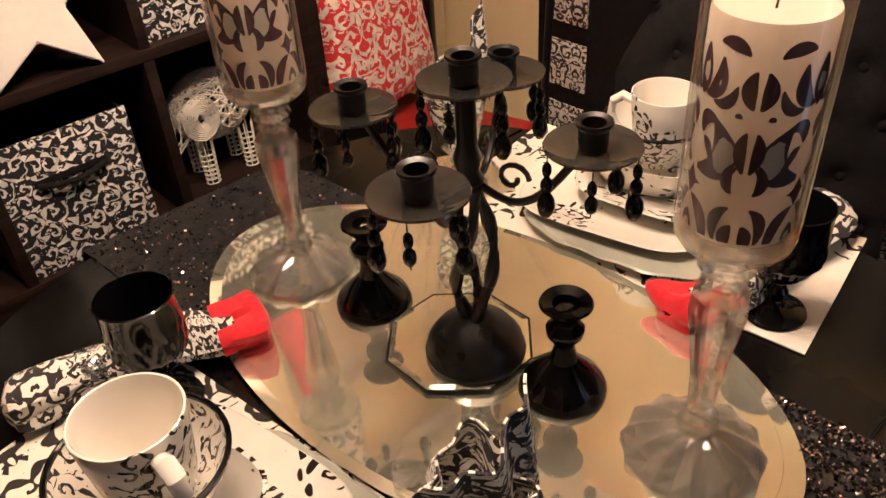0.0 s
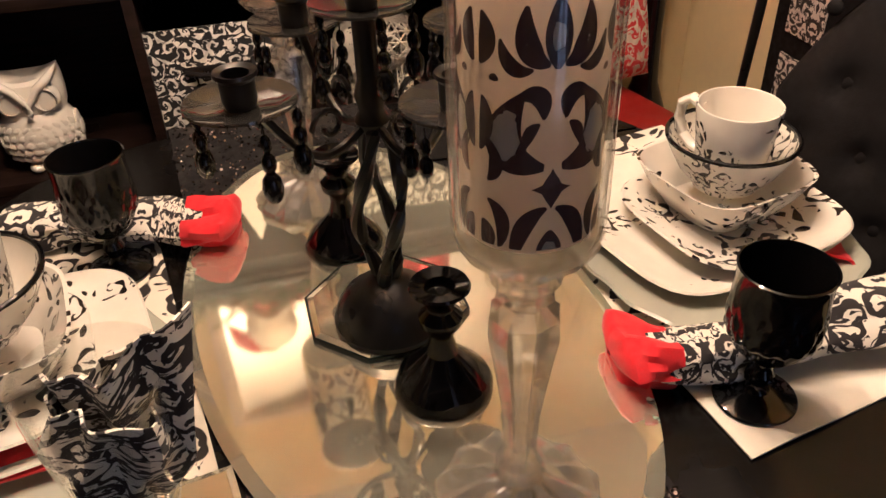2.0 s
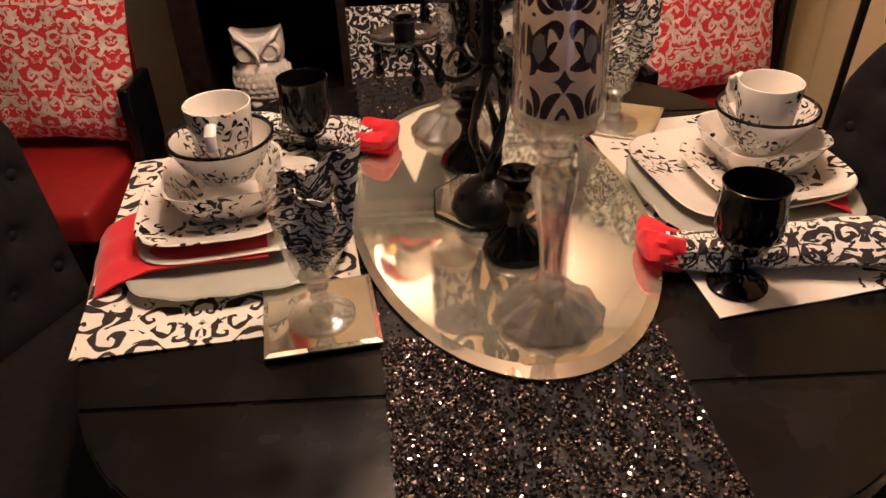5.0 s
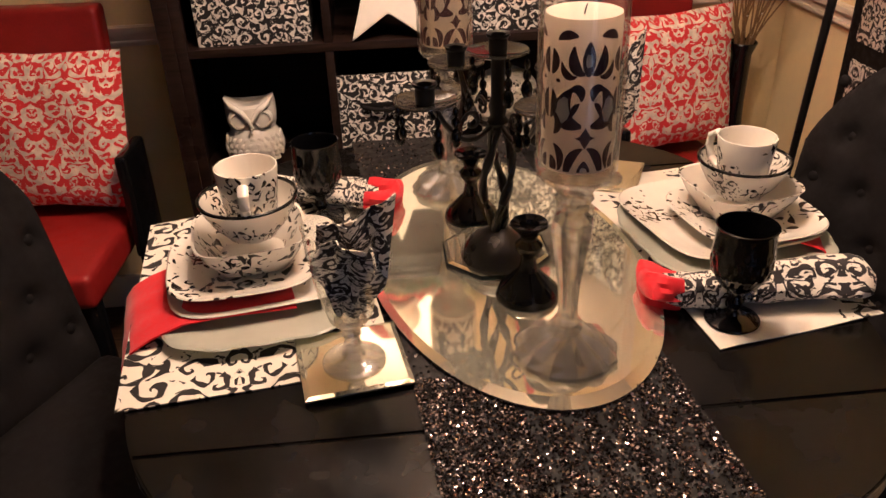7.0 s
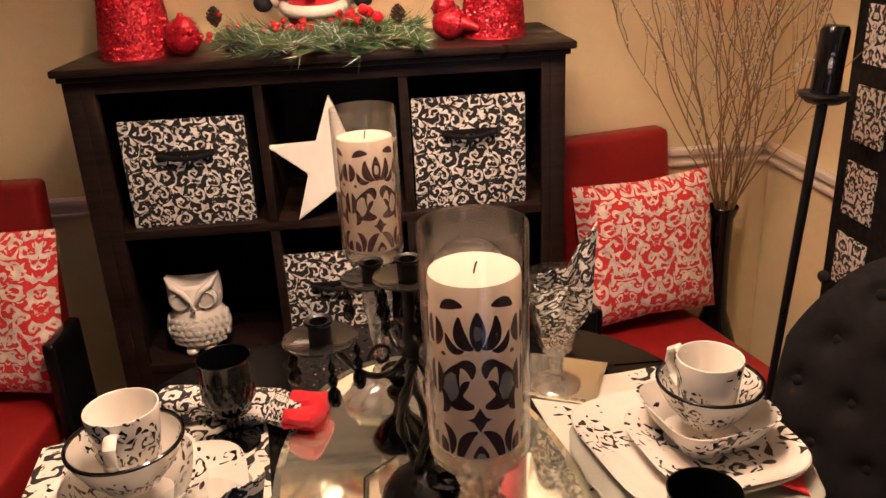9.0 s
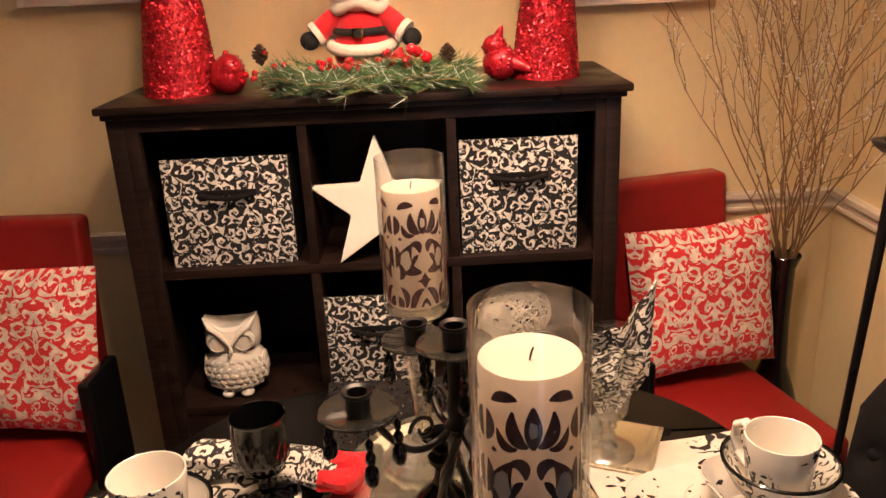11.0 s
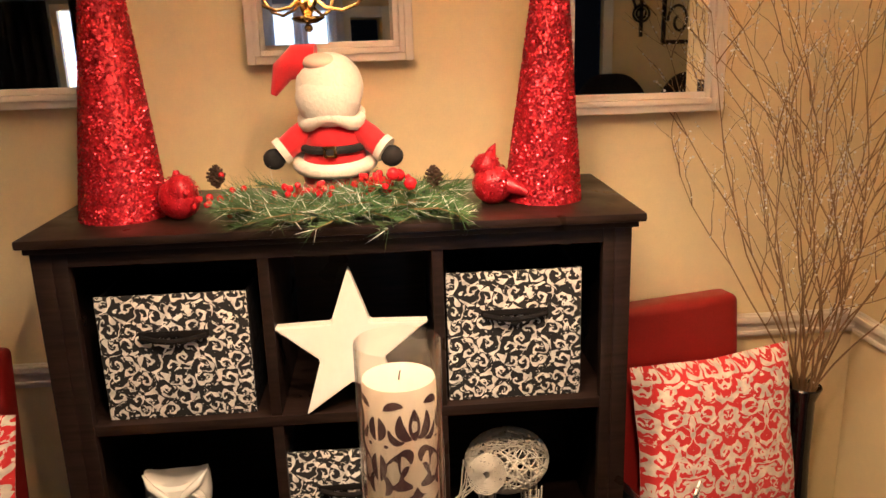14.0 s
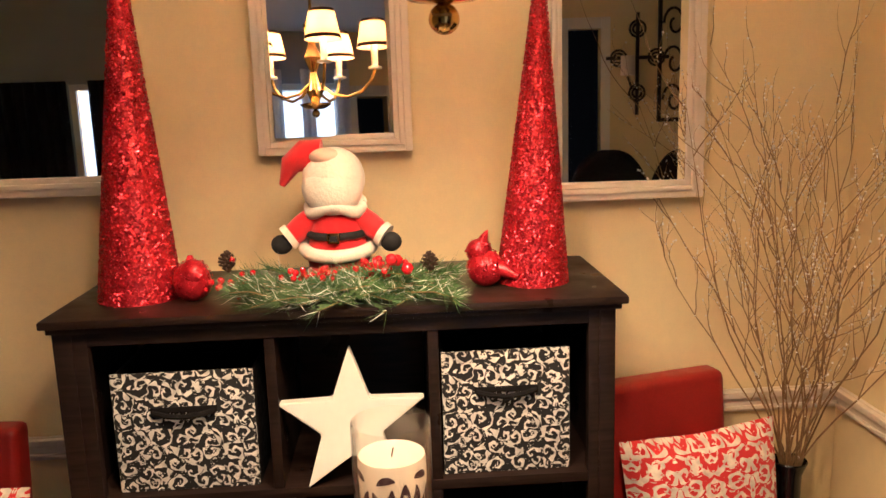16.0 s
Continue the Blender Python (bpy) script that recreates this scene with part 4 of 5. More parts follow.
def clear_goblet(x, y, turn, tip):
    g = thing("glass_goblet", pose(x, y, TZ + 0.0118, 0, 0, turn), "clear glass goblet holding a folded damask napkin", "goblet", "clear goblets")
    out = [(0.0, 0.0), (0.040, 0.0), (0.042, 0.002), (0.036, 0.006), (0.016, 0.011), (0.009, 0.018), (0.012, 0.028), (0.009, 0.036), (0.013, 0.044), (0.011, 0.052), (0.020, 0.062), (0.027, 0.070), (0.033, 0.090), (0.040, 0.125), (0.045, 0.165), (0.048, 0.200), (0.0485, 0.203)]
    ins = [(0.0470, 0.203), (0.046, 0.198), (0.043, 0.165), (0.038, 0.125), (0.031, 0.092), (0.022, 0.074), (0.0, 0.070)]
    part("bowl", lathe(out[10:] + ins, 48, flute=lambda a, z: 1 + (0.035 * math.cos(12 * a) * (0.100 - z) / 0.04 if 0.06 < z < 0.100 else 0)), "glass", g, "clear tulip bowl").visible_shadow = False
    part("stem", lathe([(0.0, 0.011)] + out[4:11] + [(0.022, 0.064), (0.016, 0.070), (0.0, 0.071)], 24), "crystal_thin", g, "clear knopped stem")
    part("foot", lathe(out[:4] + [(0.016, 0.0108), (0.0, 0.0108)], 40), "crystal_thin", g, "clear round foot")
    rng = random.Random(int(x * 1000))
    ph = rng.uniform(0, 6)

    def fn(u, v):
        a = u * 6.283
        z = 0.074 + v * 0.112
        q = (0.012 + 0.026 * math.sin(min(1.0, v * 1.15) * 1.9)) * (1 + 0.20 * math.sin(3 * a + ph + 6 * v) + 0.12 * math.sin(7 * a + ph - 5 * v))
        return (q * math.cos(a) + 0.010 * v, q * math.sin(a), z + 0.008 * math.sin(2 * a + ph))

    def flap(u, v):
        # a broad folded corner standing out of the glass, its tip to one side
        return (-0.042 + 0.097 * u + 0.012 * v, 0.016 * math.cos(u * 4.2 + 1.5 * v) + 0.006 * math.sin(u * 17 + v * 3), 0.140 + v * (0.062 + (tip - 0.202) * u ** 1.6) + 0.004 * math.sin(u * 11))

    part("napkin_flap", sheet(flap, 20, 16, 0.0022, 0.12, 0.14), "damask_flap", g, "folded damask napkin corner")
    part("napkin", sheet(fn, 40, 22, 0.0018, 0.20, 0.17), "damask_fine", g, "black and white damask napkin")


clear_goblet(-0.105, -1.056, -10, 0.240)
clear_goblet(0.362, -0.552, -5, 0.285)


def black_goblet(x, y, twist):
    g = thing("black_goblet", pose(x, y, TZ + 0.005, 0, 0, twist), "glossy black pressed glass goblet on the placemat", "goblet", "black goblets")

    def pressed(a, z):
        # diamond knobs round the lower half of the bowl, fading into a plain lip
        if not 0.054 < z < 0.122:
            return 1.0
        k = math.sin((z - 0.054) / 0.068 * math.pi) ** 0.5
        return 1 + 0.06 * k * abs(math.sin(a * 9 + z * 95)) * abs(math.sin(a * 9 - z * 95))

    bowl = [(0.009, 0.049), (0.015, 0.053)] + [(0.015 + 0.0245 * min(1.0, f * 2.1) ** 0.62, 0.053 + 0.071 * f) for f in [k / 22 for k in range(1, 23)]] + [(0.0392, 0.132), (0.0395, 0.146), (0.0408, 0.150), (0.0388, 0.1508), (0.0372, 0.145), (0.0362, 0.105), (0.031, 0.078), (0.018, 0.064), (0.0, 0.062)]
    part("bowl", lathe(bowl, 108, flute=pressed), "black_glass", g, "black bowl with pressed diamond knobs")
    part("stem", lathe([(0.0115, 0.0125), (0.0082, 0.020), (0.0092, 0.026), (0.0125, 0.033), (0.0092, 0.040), (0.0082, 0.045), (0.0098, 0.0495)], 24), "black_glass", g)
    part("foot", lathe([(0.0, 0.0), (0.0365, 0.0), (0.038, 0.002), (0.0372, 0.0042), (0.028, 0.0080), (0.0118, 0.0125), (0.0, 0.0125)], 48), "black_glass", g)


black_goblet(0.422, -1.026, 10)
black_goblet(-0.160, -0.632, 40)


def rolled_napkin(path, ring_at, red_first, label):
    r = thing("rolled_napkin", pose(*path[0]), label, "napkin", "rolled napkins")
    pts = [Vector(p) - Vector(path[0]) for p in path]

    def roll(a0, a1, rad, n, name, mat, lab, wave=0.10):
        def fn(u, v):
            s = a0 + (a1 - a0) * u
            f = s * (len(pts) - 1)
            i = min(int(f), len(pts) - 2)
            p = pts[i].lerp(pts[i + 1], f - i)
            d = (pts[-1] - pts[0]).normalized()
            w = Vector((-d.y, d.x, 0))
            a = v * 6.283
            pinch = 1 - 0.24 * math.exp(-((s - ring_at) / 0.07) ** 2)
            q = rad(u) * pinch * (1 + wave * math.sin(3 * a + 5 * s) + 0.7 * wave * math.sin(5 * a - 9 * s) + 0.3 * wave * math.sin(11 * a + 20 * s))
            return p + w * q * 1.25 * math.cos(a) + Vector((0, 0, max(-0.022, q * 0.85 * math.sin(a))))
        part(name, sheet(fn, n, 28, 0.0015, 0.30 * (a1 - a0), 0.16), mat, r, lab)

    lo, hi = (0.17, 1.0) if red_first else (0.0, 1.0)
    roll(lo, hi, lambda u: (0.023 + 0.008 * u) * min(1.0, 0.35 + ((1 - u) * 9) ** 0.5), 34, "cloth", "damask_fine", "black and white damask cloth")
    roll(0.0, lo + 0.10, lambda u: (0.031 - 0.007 * u) * min(1.0, 0.12 + (u * 4.5) ** 0.5), 16, "lining", "red_cloth", "bright red folded lining", 0.24)
    # ring of stones
    f = ring_at * (len(pts) - 1)
    i = min(int(f), len(pts) - 2)
    c = pts[i].lerp(pts[i + 1], f - i)
    d = (pts[-1] - pts[0]).normalized()
    w = Vector((-d.y, d.x, 0))
    rng = random.Random(8)
    spots = []
    for k in range(7):
        for j in range(34):
            a = j / 34 * 6.283 + 0.09 * (k % 2)
            n = w * math.cos(a) + Vector((0, 0, 1)) * math.sin(a)
            spots.append((c + d * (k - 3) * 0.0042 + w * 0.0285 * math.cos(a) + Vector((0, 0, max(-0.021, 0.0225 * math.sin(a)))), n))
    stuff("napkin_ring", *scatter(spots, 0.0026, rng, 0.45), "rhinestone", r, "sparkling rhinestone napkin ring")


rolled_napkin([(0.308, -0.955, TZ + 0.030), (0.355, -0.978, TZ + 0.030), (0.420, -0.985, TZ + 0.031), (0.510, -0.976, TZ + 0.032), (0.640, -0.990, TZ + 0.034)], 0.58, True, "rolled damask napkin with red lining in a rhinestone ring")
rolled_napkin([(-0.018, -0.615, TZ + 0.032), (-0.075, -0.602, TZ + 0.031), (-0.11, -0.575, TZ + 0.030), (-0.21, -0.548, TZ + 0.030), (-0.30, -0.540, TZ + 0.030)], 0.74, True, "rolled damask napkin with red lining in a rhinestone ring")



def damask_wrap(rad, z0, z1):
    """Damask scrolls printed round a candle: hooked crescents, leaves and a three-petal flower, mirrored on each axis."""
    bm = bmesh.new()

    def stroke(pts, wide, power=0.8):
        # a tapering brush stroke through three points, bent round the candle
        n, rows = 16, []
        p0, p1, p2 = [Vector((u + 1.22 * (a - u), z + 1.22 * (b - z))) for a, b in pts]
        for i in range(n + 1):
            s = i / n
            p = p0 * (1 - s) ** 2 + p1 * 2 * s * (1 - s) + p2 * s * s
            d = ((p1 - p0) * (1 - s) + (p2 - p1) * s).normalized()
            w = max(0.0004, 1.25 * wide * math.sin(math.pi * (0.04 + 0.93 * s)) ** power)
            pair = []
            for q in (p + Vector((-d.y, d.x)) * w, p - Vector((-d.y, d.x)) * w):
                a, h = q.x / rad, min(max(q.y, z0), z1)
                pair.append(bm.verts.new((rad * math.cos(a), rad * math.sin(a), h)))
            rows.append(pair)
        for a, b in zip(rows, rows[1:]):
            bm.faces.new((a[0], a[1], b[1], b[0]))

    step = 2 * math.pi * rad / 3
    turn = radians(-94) * rad
    for col in range(3):
        u, z = turn + col * step, z0 + 0.040
        # diamond, crescent pair with hooked heads, arches below and a lily above
        stroke([(u, z - 0.010), (u, z), (u, z + 0.010)], 0.0046, 1.5)
        stroke([(u - 0.009, z), (u, z), (u + 0.009, z)], 0.0034, 1.6)
        stroke([(u, z + 0.056), (u, z + 0.068), (u, z + 0.086)], 0.0056)
        stroke([(u, z - 0.044), (u, z - 0.034), (u, z - 0.022)], 0.0060)
        for m in (1, -1):
            stroke([(u + m * 0.004, z + 0.011), (u + m * 0.035, z + 0.014), (u + m * 0.014, z + 0.045)], 0.0090)
            stroke([(u + m * 0.016, z + 0.043), (u + m * 0.004, z + 0.050), (u + m * 0.005, z + 0.034)], 0.0044)
            stroke([(u + m * 0.0065, z + 0.032), (u + m * 0.012, z + 0.029), (u + m * 0.0125, z + 0.020)], 0.0026)
            stroke([(u + m * 0.030, z + 0.002), (u + m * 0.022, z + 0.008), (u + m * 0.029, z + 0.022)], 0.0034)
            stroke([(u + m * 0.034, z + 0.016), (u + m * 0.028, z + 0.030), (u + m * 0.033, z + 0.042)], 0.0036)
            stroke([(u + m * 0.002, z - 0.010), (u + m * 0.015, z - 0.014), (u + m * 0.017, z - 0.042)], 0.0042)
            stroke([(u + m * 0.030, z - 0.008), (u + m * 0.018, z - 0.014), (u + m * 0.024, z - 0.034)], 0.0036)
            stroke([(u + m * 0.033, z - 0.020), (u + m * 0.027, z - 0.026), (u + m * 0.032, z - 0.040)], 0.0040)
            stroke([(u + m * 0.003, z + 0.058), (u + m * 0.016, z + 0.060), (u + m * 0.013, z + 0.082)], 0.0050)
            stroke([(u + m * 0.010, z + 0.056), (u + m * 0.021, z + 0.052), (u + m * 0.024, z + 0.068)], 0.0034)
            stroke([(u + m * 0.034, z + 0.056), (u + m * 0.027, z + 0.066), (u + m * 0.033, z + 0.078)], 0.0042)
            stroke([(u + m * 0.010, z + 0.090), (u + m * 0.020, z + 0.094), (u + m * 0.028, z + 0.086)], 0.0040)
            stroke([(u + m * 0.025, z + 0.050), (u + m * 0.027, z + 0.052), (u + m * 0.029, z + 0.050)], 0.0018)
    for f in [f for f in bm.faces if f.calc_area() < 1e-10]:
        bm.faces.remove(f)
    bmesh.ops.recalc_face_normals(bm, faces=bm.faces)
    return bm


def hurricane():
    h = thing("candle_holder", pose(0.173, -1.078, TRAY), "tall crystal candle holder with a glass cylinder and damask pillar candle", "candle holder", "crystal candle holders")
    foot = [(0.0, 0.0), (0.064, 0.0), (0.068, 0.005), (0.066, 0.010), (0.056, 0.018), (0.042, 0.026), (0.028, 0.033), (0.017, 0.037)]
    fb = lathe(foot + [(0.0, 0.0368)], 24, shape=lambda a: 1 + 0.03 * math.cos(12 * a))
    for v in fb.verts:
        q = math.hypot(v.co.x, v.co.y)
        if 0.02 < q < 0.066 and v.co.z > 0.004:
            v.co.z += 0.0032 * math.cos(12 * math.atan2(v.co.y, v.co.x)) * min(1.0, (q - 0.02) / 0.02)
    part("foot", fb, "crystal_foot", h, "faceted crystal foot", smooth=False)
    stem = [(0.0, 0.036), (0.016, 0.036), (0.020, 0.042), (0.016, 0.048), (0.018, 0.054), (0.013, 0.060), (0.0125, 0.075), (0.014, 0.110), (0.020, 0.160), (0.025, 0.195), (0.024, 0.212), (0.015, 0.222), (0.020, 0.229), (0.018, 0.236), (0.024, 0.244), (0.020, 0.251), (0.028, 0.262), (0.043, 0.274), (0.047, 0.282), (0.0, 0.282)]
    stem = [(q, z if z < 0.06 else 0.06 + (z - 0.06) * 0.919) for q, z in stem]
    part("stem", lathe(stem, 16, flute=lambda a, z: 1 + (0.05 * math.cos(8 * a) if 0.06 < z < 0.22 else 0)), "crystal", h, "fluted crystal stem", smooth=False)
    part("cylinder", lathe([(0.0, 0.2645), (0.044, 0.2645), (0.0475, 0.269), (0.0480, 0.282), (0.0480, 0.487), (0.0472, 0.4885), (0.0460, 0.487), (0.0460, 0.282), (0.043, 0.2745), (0.0, 0.2735)], 56), "glass", h, "clear glass cylinder").visible_shadow = False
    part("candle", lathe([(0.0, 0.2745), (0.0400, 0.2750), (0.0414, 0.278), (0.0414, 0.440), (0.0402, 0.4455), (0.034, 0.4435), (0.012, 0.4415), (0.0, 0.4415)], 56), "wax", h, "cream wax pillar candle")
    part("print", damask_wrap(0.0418, 0.2785, 0.4365), "wrap_ink", h, "dark wine damask scroll print")
    part("wick", tube([(0, 0, 0.441), (0.001, 0, 0.447), (0.003, 0.001, 0.452)], 0.0009, 6), "black_felt", h)
    copy_thing(h, pose(0.074, -0.552, TRAY, 0, 0, 25))


hurricane()


def candlestick(x, y):
    prof = [(0.0, 0.0), (0.046, 0.0), (0.047, 0.004), (0.043, 0.014), (0.028, 0.030), (0.015, 0.044), (0.011, 0.060), (0.012, 0.070), (0.019, 0.078), (0.020, 0.086), (0.012, 0.094), (0.013, 0.102), (0.022, 0.112), (0.0275, 0.118), (0.026, 0.121), (0.014, 0.118), (0.011, 0.110), (0.0, 0.108)]
    c = thing("candlestick", pose(x, y, TRAY), "small black glass candlestick on the mirror tray", "candlestick", "small candlesticks")
    eight = lambda a: 1 + 0.012 * math.cos(8 * a)
    part("base", lathe(prof[:6] + [(0.0, 0.044)], 32, shape=eight), "black_glass", c)
    part("stem", lathe([(0.0, 0.0442)] + [(0.0148, 0.0442)] + prof[6:11] + [(0.012, 0.096), (0.0, 0.096)], 32), "black_glass", c)
    part("cup", lathe([(0.0, 0.0962)] + [(0.0122, 0.0962)] + prof[11:], 32), "black_glass", c, "flared candle cup")


candlestick(0.150, -0.933)
candlestick(0.100, -0.672)


def candelabra():
    c = thing("candelabra", pose(0.121, -0.830, TRAY + 0.007), "black metal candelabra with five smoked dishes and hanging drops", "candelabra")
    part("base", lathe([(0.0, 0.0), (0.056, 0.0), (0.057, 0.006), (0.054, 0.010), (0.053, 0.020), (0.043, 0.034), (0.026, 0.044), (0.016, 0.052), (0.0, 0.054)], 24), "black_iron", c)
    for k in range(3):
        a0 = k * 2.094
        pts = []
        for j in range(17):
            f = j / 16
            q = 0.007 + 0.016 * math.sin(math.pi * f) ** 1.0
            a = a0 + f * 2.6
            pts.append((q * math.cos(a), q * math.sin(a), 0.048 + f * 0.18))
        part("stem", tube(pts, [0.0065 + 0.0015 * math.sin(j * 1.3) for j in range(17)], 8), "black_iron", c)
    part("hub", lathe([(0.0, 0.215), (0.012, 0.217), (0.016, 0.226), (0.011, 0.236), (0.014, 0.250), (0.010, 0.265), (0.010, 0.322), (0.0, 0.324)], 16), "black_iron", c)
    rng = random.Random(11)

    def dish(p, r):
        d = part("dish", lathe([(0.0, 0.0), (0.016, 0.0), (r * 0.7, 0.002), (r, 0.007), (r * 0.985, 0.009), (r * 0.68, 0.0045), (0.0, 0.003)], 36), "smoke", c, "smoked translucent drip dish")
        d.matrix_local = Matrix.Translation(p)
        s = part("cup", lathe([(0.0, 0.0), (0.012, 0.0), (0.0135, 0.006), (0.0135, 0.022), (0.017, 0.026), (0.0165, 0.029), (0.011, 0.027), (0.010, 0.010), (0.0, 0.009)], 20), "black_iron", d, "black candle cup")
        s.matrix_local = Matrix.Translation((0, 0, 0.003))
        for k in range(5):
            a = k * 1.2566 + rng.uniform(-0.2, 0.2)
            q = r * 0.92
            z = 0.004
            bm = bmesh.new()
            for i, (dz, h, w) in enumerate(((0.016, 0.008, 0.0045), (0.032, 0.009, 0.006), (0.053, 0.014, 0.0085))):
                if i == 2 and k % 2:
                    continue
                ball(bm, (q * math.cos(a), q * math.sin(a), z - dz), h, w / h, w / h, 1.0, 10)
            tube([(q * math.cos(a), q * math.sin(a), z), (q * math.cos(a), q * math.sin(a), z - 0.045)], 0.0007, 4, bm)
            part("drop", bm, "black_glass", d, "faceted black bead drop")

    for a in (207, 293, 27, 113):
        ca, sa = math.cos(radians(a)), math.sin(radians(a))
        pts = []
        for f in [i / 14 for i in range(15)]:
            q = 0.012 + 0.108 * f
            z = 0.222 + 0.052 * f - 0.032 * math.sin(math.pi * f * 1.15)
            pts.append((q * ca, q * sa, z))
        pts[-1] = (0.12 * ca, 0.12 * sa, 0.277)
        part("arm", tube(pts, 0.0042, 8), "black_iron", c)
        curl = [(0.045 * ca + 0.017 * math.cos(b) * ca * (1 - b / 9), 0.045 * sa + 0.017 * math.cos(b) * sa * (1 - b / 9), 0.236 + 0.017 * math.sin(b) * (1 - b / 9)) for b in [i * 0.45 for i in range(15)]]
        part("scroll", tube(curl, 0.0028, 6), "black_iron", c)
        dish(Vector((0.12 * ca, 0.12 * sa, 0.276)), 0.044)
    dish(Vector((0, 0, 0.322)), 0.044)


candelabra()


# ---- chairs ----
def red_chair(x, y, turn, arm_side, arm_x, arm_y):
    c = thing("red_chair", pose(x, y, 0, 0, 0, turn), "red leatherette side chair with a damask pillow against it", "chair", "red chairs beside the cabinet")
    bm = bmesh.new()
    box(bm, -0.20, 0.20, -0.44, 0.03, 0.40, 0.49, 0.022, 4)
    part("seat", bm, "red_leather", c)
    bm = bmesh.new()
    box(bm, -0.170, 0.170, -0.02, 0.045, 0.44, 0.978, 0.02, 4)
    for v in bm.verts:
        v.co.y += 0.05 * max(0.0, v.co.z - 0.5) / 0.45
    part("backrest", bm, "red_leather", c)
    for lx, ly in ((-0.17, -0.40), (0.17, -0.40), (-0.17, 0.0), (0.17, 0.0)):
        part("leg", boxes((lx - 0.02, lx + 0.02, ly - 0.02, ly + 0.02, 0, 0.405), bevel=0.004), "black_gloss", c)
    s = arm_side
    part("armrest", box(bmesh.new(), s * arm_x - 0.015, s * arm_x + 0.015, arm_y, -0.05, 0.40, 0.675, 0.012, 4), "black_gloss", c, "glossy black side arm")


red_chair(-0.888, 0.135, -4, 1, 0.232, -0.20)
red_chair(0.690, 0.222, 14, -1, 0.216, -0.30)


def pillow(x, y, z, m, w, h, d, label):
    bm = bmesh.new()
    lay = bm.loops.layers.uv.new("UVMap")
    n = 22
    for sgn in (-1, 1):
        g = []
        for i in range(n + 1):
            row = []
            for j in range(n + 1):
                u, v = i / n * 2 - 1, j / n * 2 - 1
                e = max(0.0, (1 - u ** 4) * (1 - v ** 4)) ** 0.55
                px = u * w / 2 * (1 - 0.06 * (1 - abs(v)) * abs(u))
                pz = v * h / 2 * (1 - 0.06 * (1 - abs(u)) * abs(v))
                wr = 0.004 * math.sin(7 * u + 3 * v) * e
                row.append(bm.verts.new((px, sgn * (e * d / 2 + 0.002) + wr, pz)))
            g.append(row)
        for i in range(n):
            for j in range(n):
                q = ((i, j), (i + 1, j), (i + 1, j + 1), (i, j + 1))
                q = q if sgn < 0 else q[::-1]
                f = bm.faces.new([g[a][b] for a, b in q])
                for l, (a, b) in zip(f.loops, q):
                    l[lay].uv = (a / n * w - w / 2, b / n * h)
    bmesh.ops.remove_doubles(bm, verts=bm.verts, dist=0.0045)
    ob = part("pillow", bm, "damask_red", None)
    ob.matrix_world = m
    tagged(ob, label, "pillow", "red damask pillows")


pillow(0, 0, 0, pose(-0.872, 0.050, 0.705, -9, 2, -4), 0.42, 0.40, 0.11, "red and white damask pillow on the red chair")
pillow(0, 0, 0, pose(0.752, 0.160, 0.70, -9, -1, 12), 0.39, 0.375, 0.11, "red and white damask pillow on the red chair")


def tufted_chair(x, y, turn, zt=1.0):
    c = thing("tufted_chair", pose(x, y, 0, 0, 0, turn), "charcoal tufted upholstered dining chair at the table", "chair", "tufted chairs at the table")
    w, zb = 0.245, 0.44
    rows = [(z, off) for z, off in ((0.93, 0), (0.84, 1), (0.75, 0), (0.66, 1), (0.57, 0))]
    btn = [(bx * 0.096 + (0.048 if off else 0) - (0.0 if not off else 0.0), z) for z, off in rows for bx in (-2, -1, 0, 1, 2) if abs(bx * 0.096 + (0.048 if off else 0)) < 0.21]
    bm = bmesh.new()
    n, m = 40, 44
    faces = []
    for sgn in (-1, 1):
        g = []
        for i in range(n + 1):
            row = []
            for j in range(m + 1):
                u, v = i / n * 2 - 1, j / m
                top = zt - 0.20 * abs(u) ** 3.0
                xx, zz = u * w * (1 - 0.02 * (1 - v)), zb + (top - zb) * v
                e = max(0.0, 1 - u ** 8) ** 0.5 * max(0.0, 1 - (2 * v - 1) ** 10) ** 0.5
                dep = 0.045 * e
                if sgn < 0:
                    dm = min((xx - bx) ** 2 + (zz - bz) ** 2 for bx, bz in btn)
                    dep -= 0.018 * math.exp(-dm / 0.00042)
                row.append(bm.verts.new((xx, sgn * dep + 0.20 * max(0, zz - 0.5), zz)))
            g.append(row)
        for i in range(n):
            for j in range(m):
                q = (g[i][j], g[i + 1][j], g[i + 1][j + 1], g[i][j + 1])
                bm.faces.new(q if sgn < 0 else q[::-1])
    bmesh.ops.remove_doubles(bm, verts=bm.verts, dist=0.0008)
    part("backrest", bm, "black_cloth", c)
    for bx, bz in btn:
        b = bmesh.new()
        ball(b, (bx, 0.20 * max(0, bz - 0.5) - 0.027, bz), 0.0115, 1, 0.55, 1, 10)
        part("button", b, "black_cloth", c)
    part("seat", box(bmesh.new(), -0.235, 0.235, -0.46, -0.03, 0.40, 0.50, 0.03, 4), "black_cloth", c)
    for lx, ly in ((-0.2, -0.42), (0.2, -0.42), (-0.2, -0.02), (0.2, -0.02)):
        part("leg", boxes((lx - 0.02, lx + 0.02, ly - 0.02, ly + 0.02, 0, 0.41), bevel=0.004), "black_gloss", c)


tufted_chair(0.845, -0.765, -60)
tufted_chair(-0.745, -0.80, 62)
tufted_chair(1.16, -2.86, 180, 1.27)
tufted_chair(1.67, -2.86, 180, 1.27)


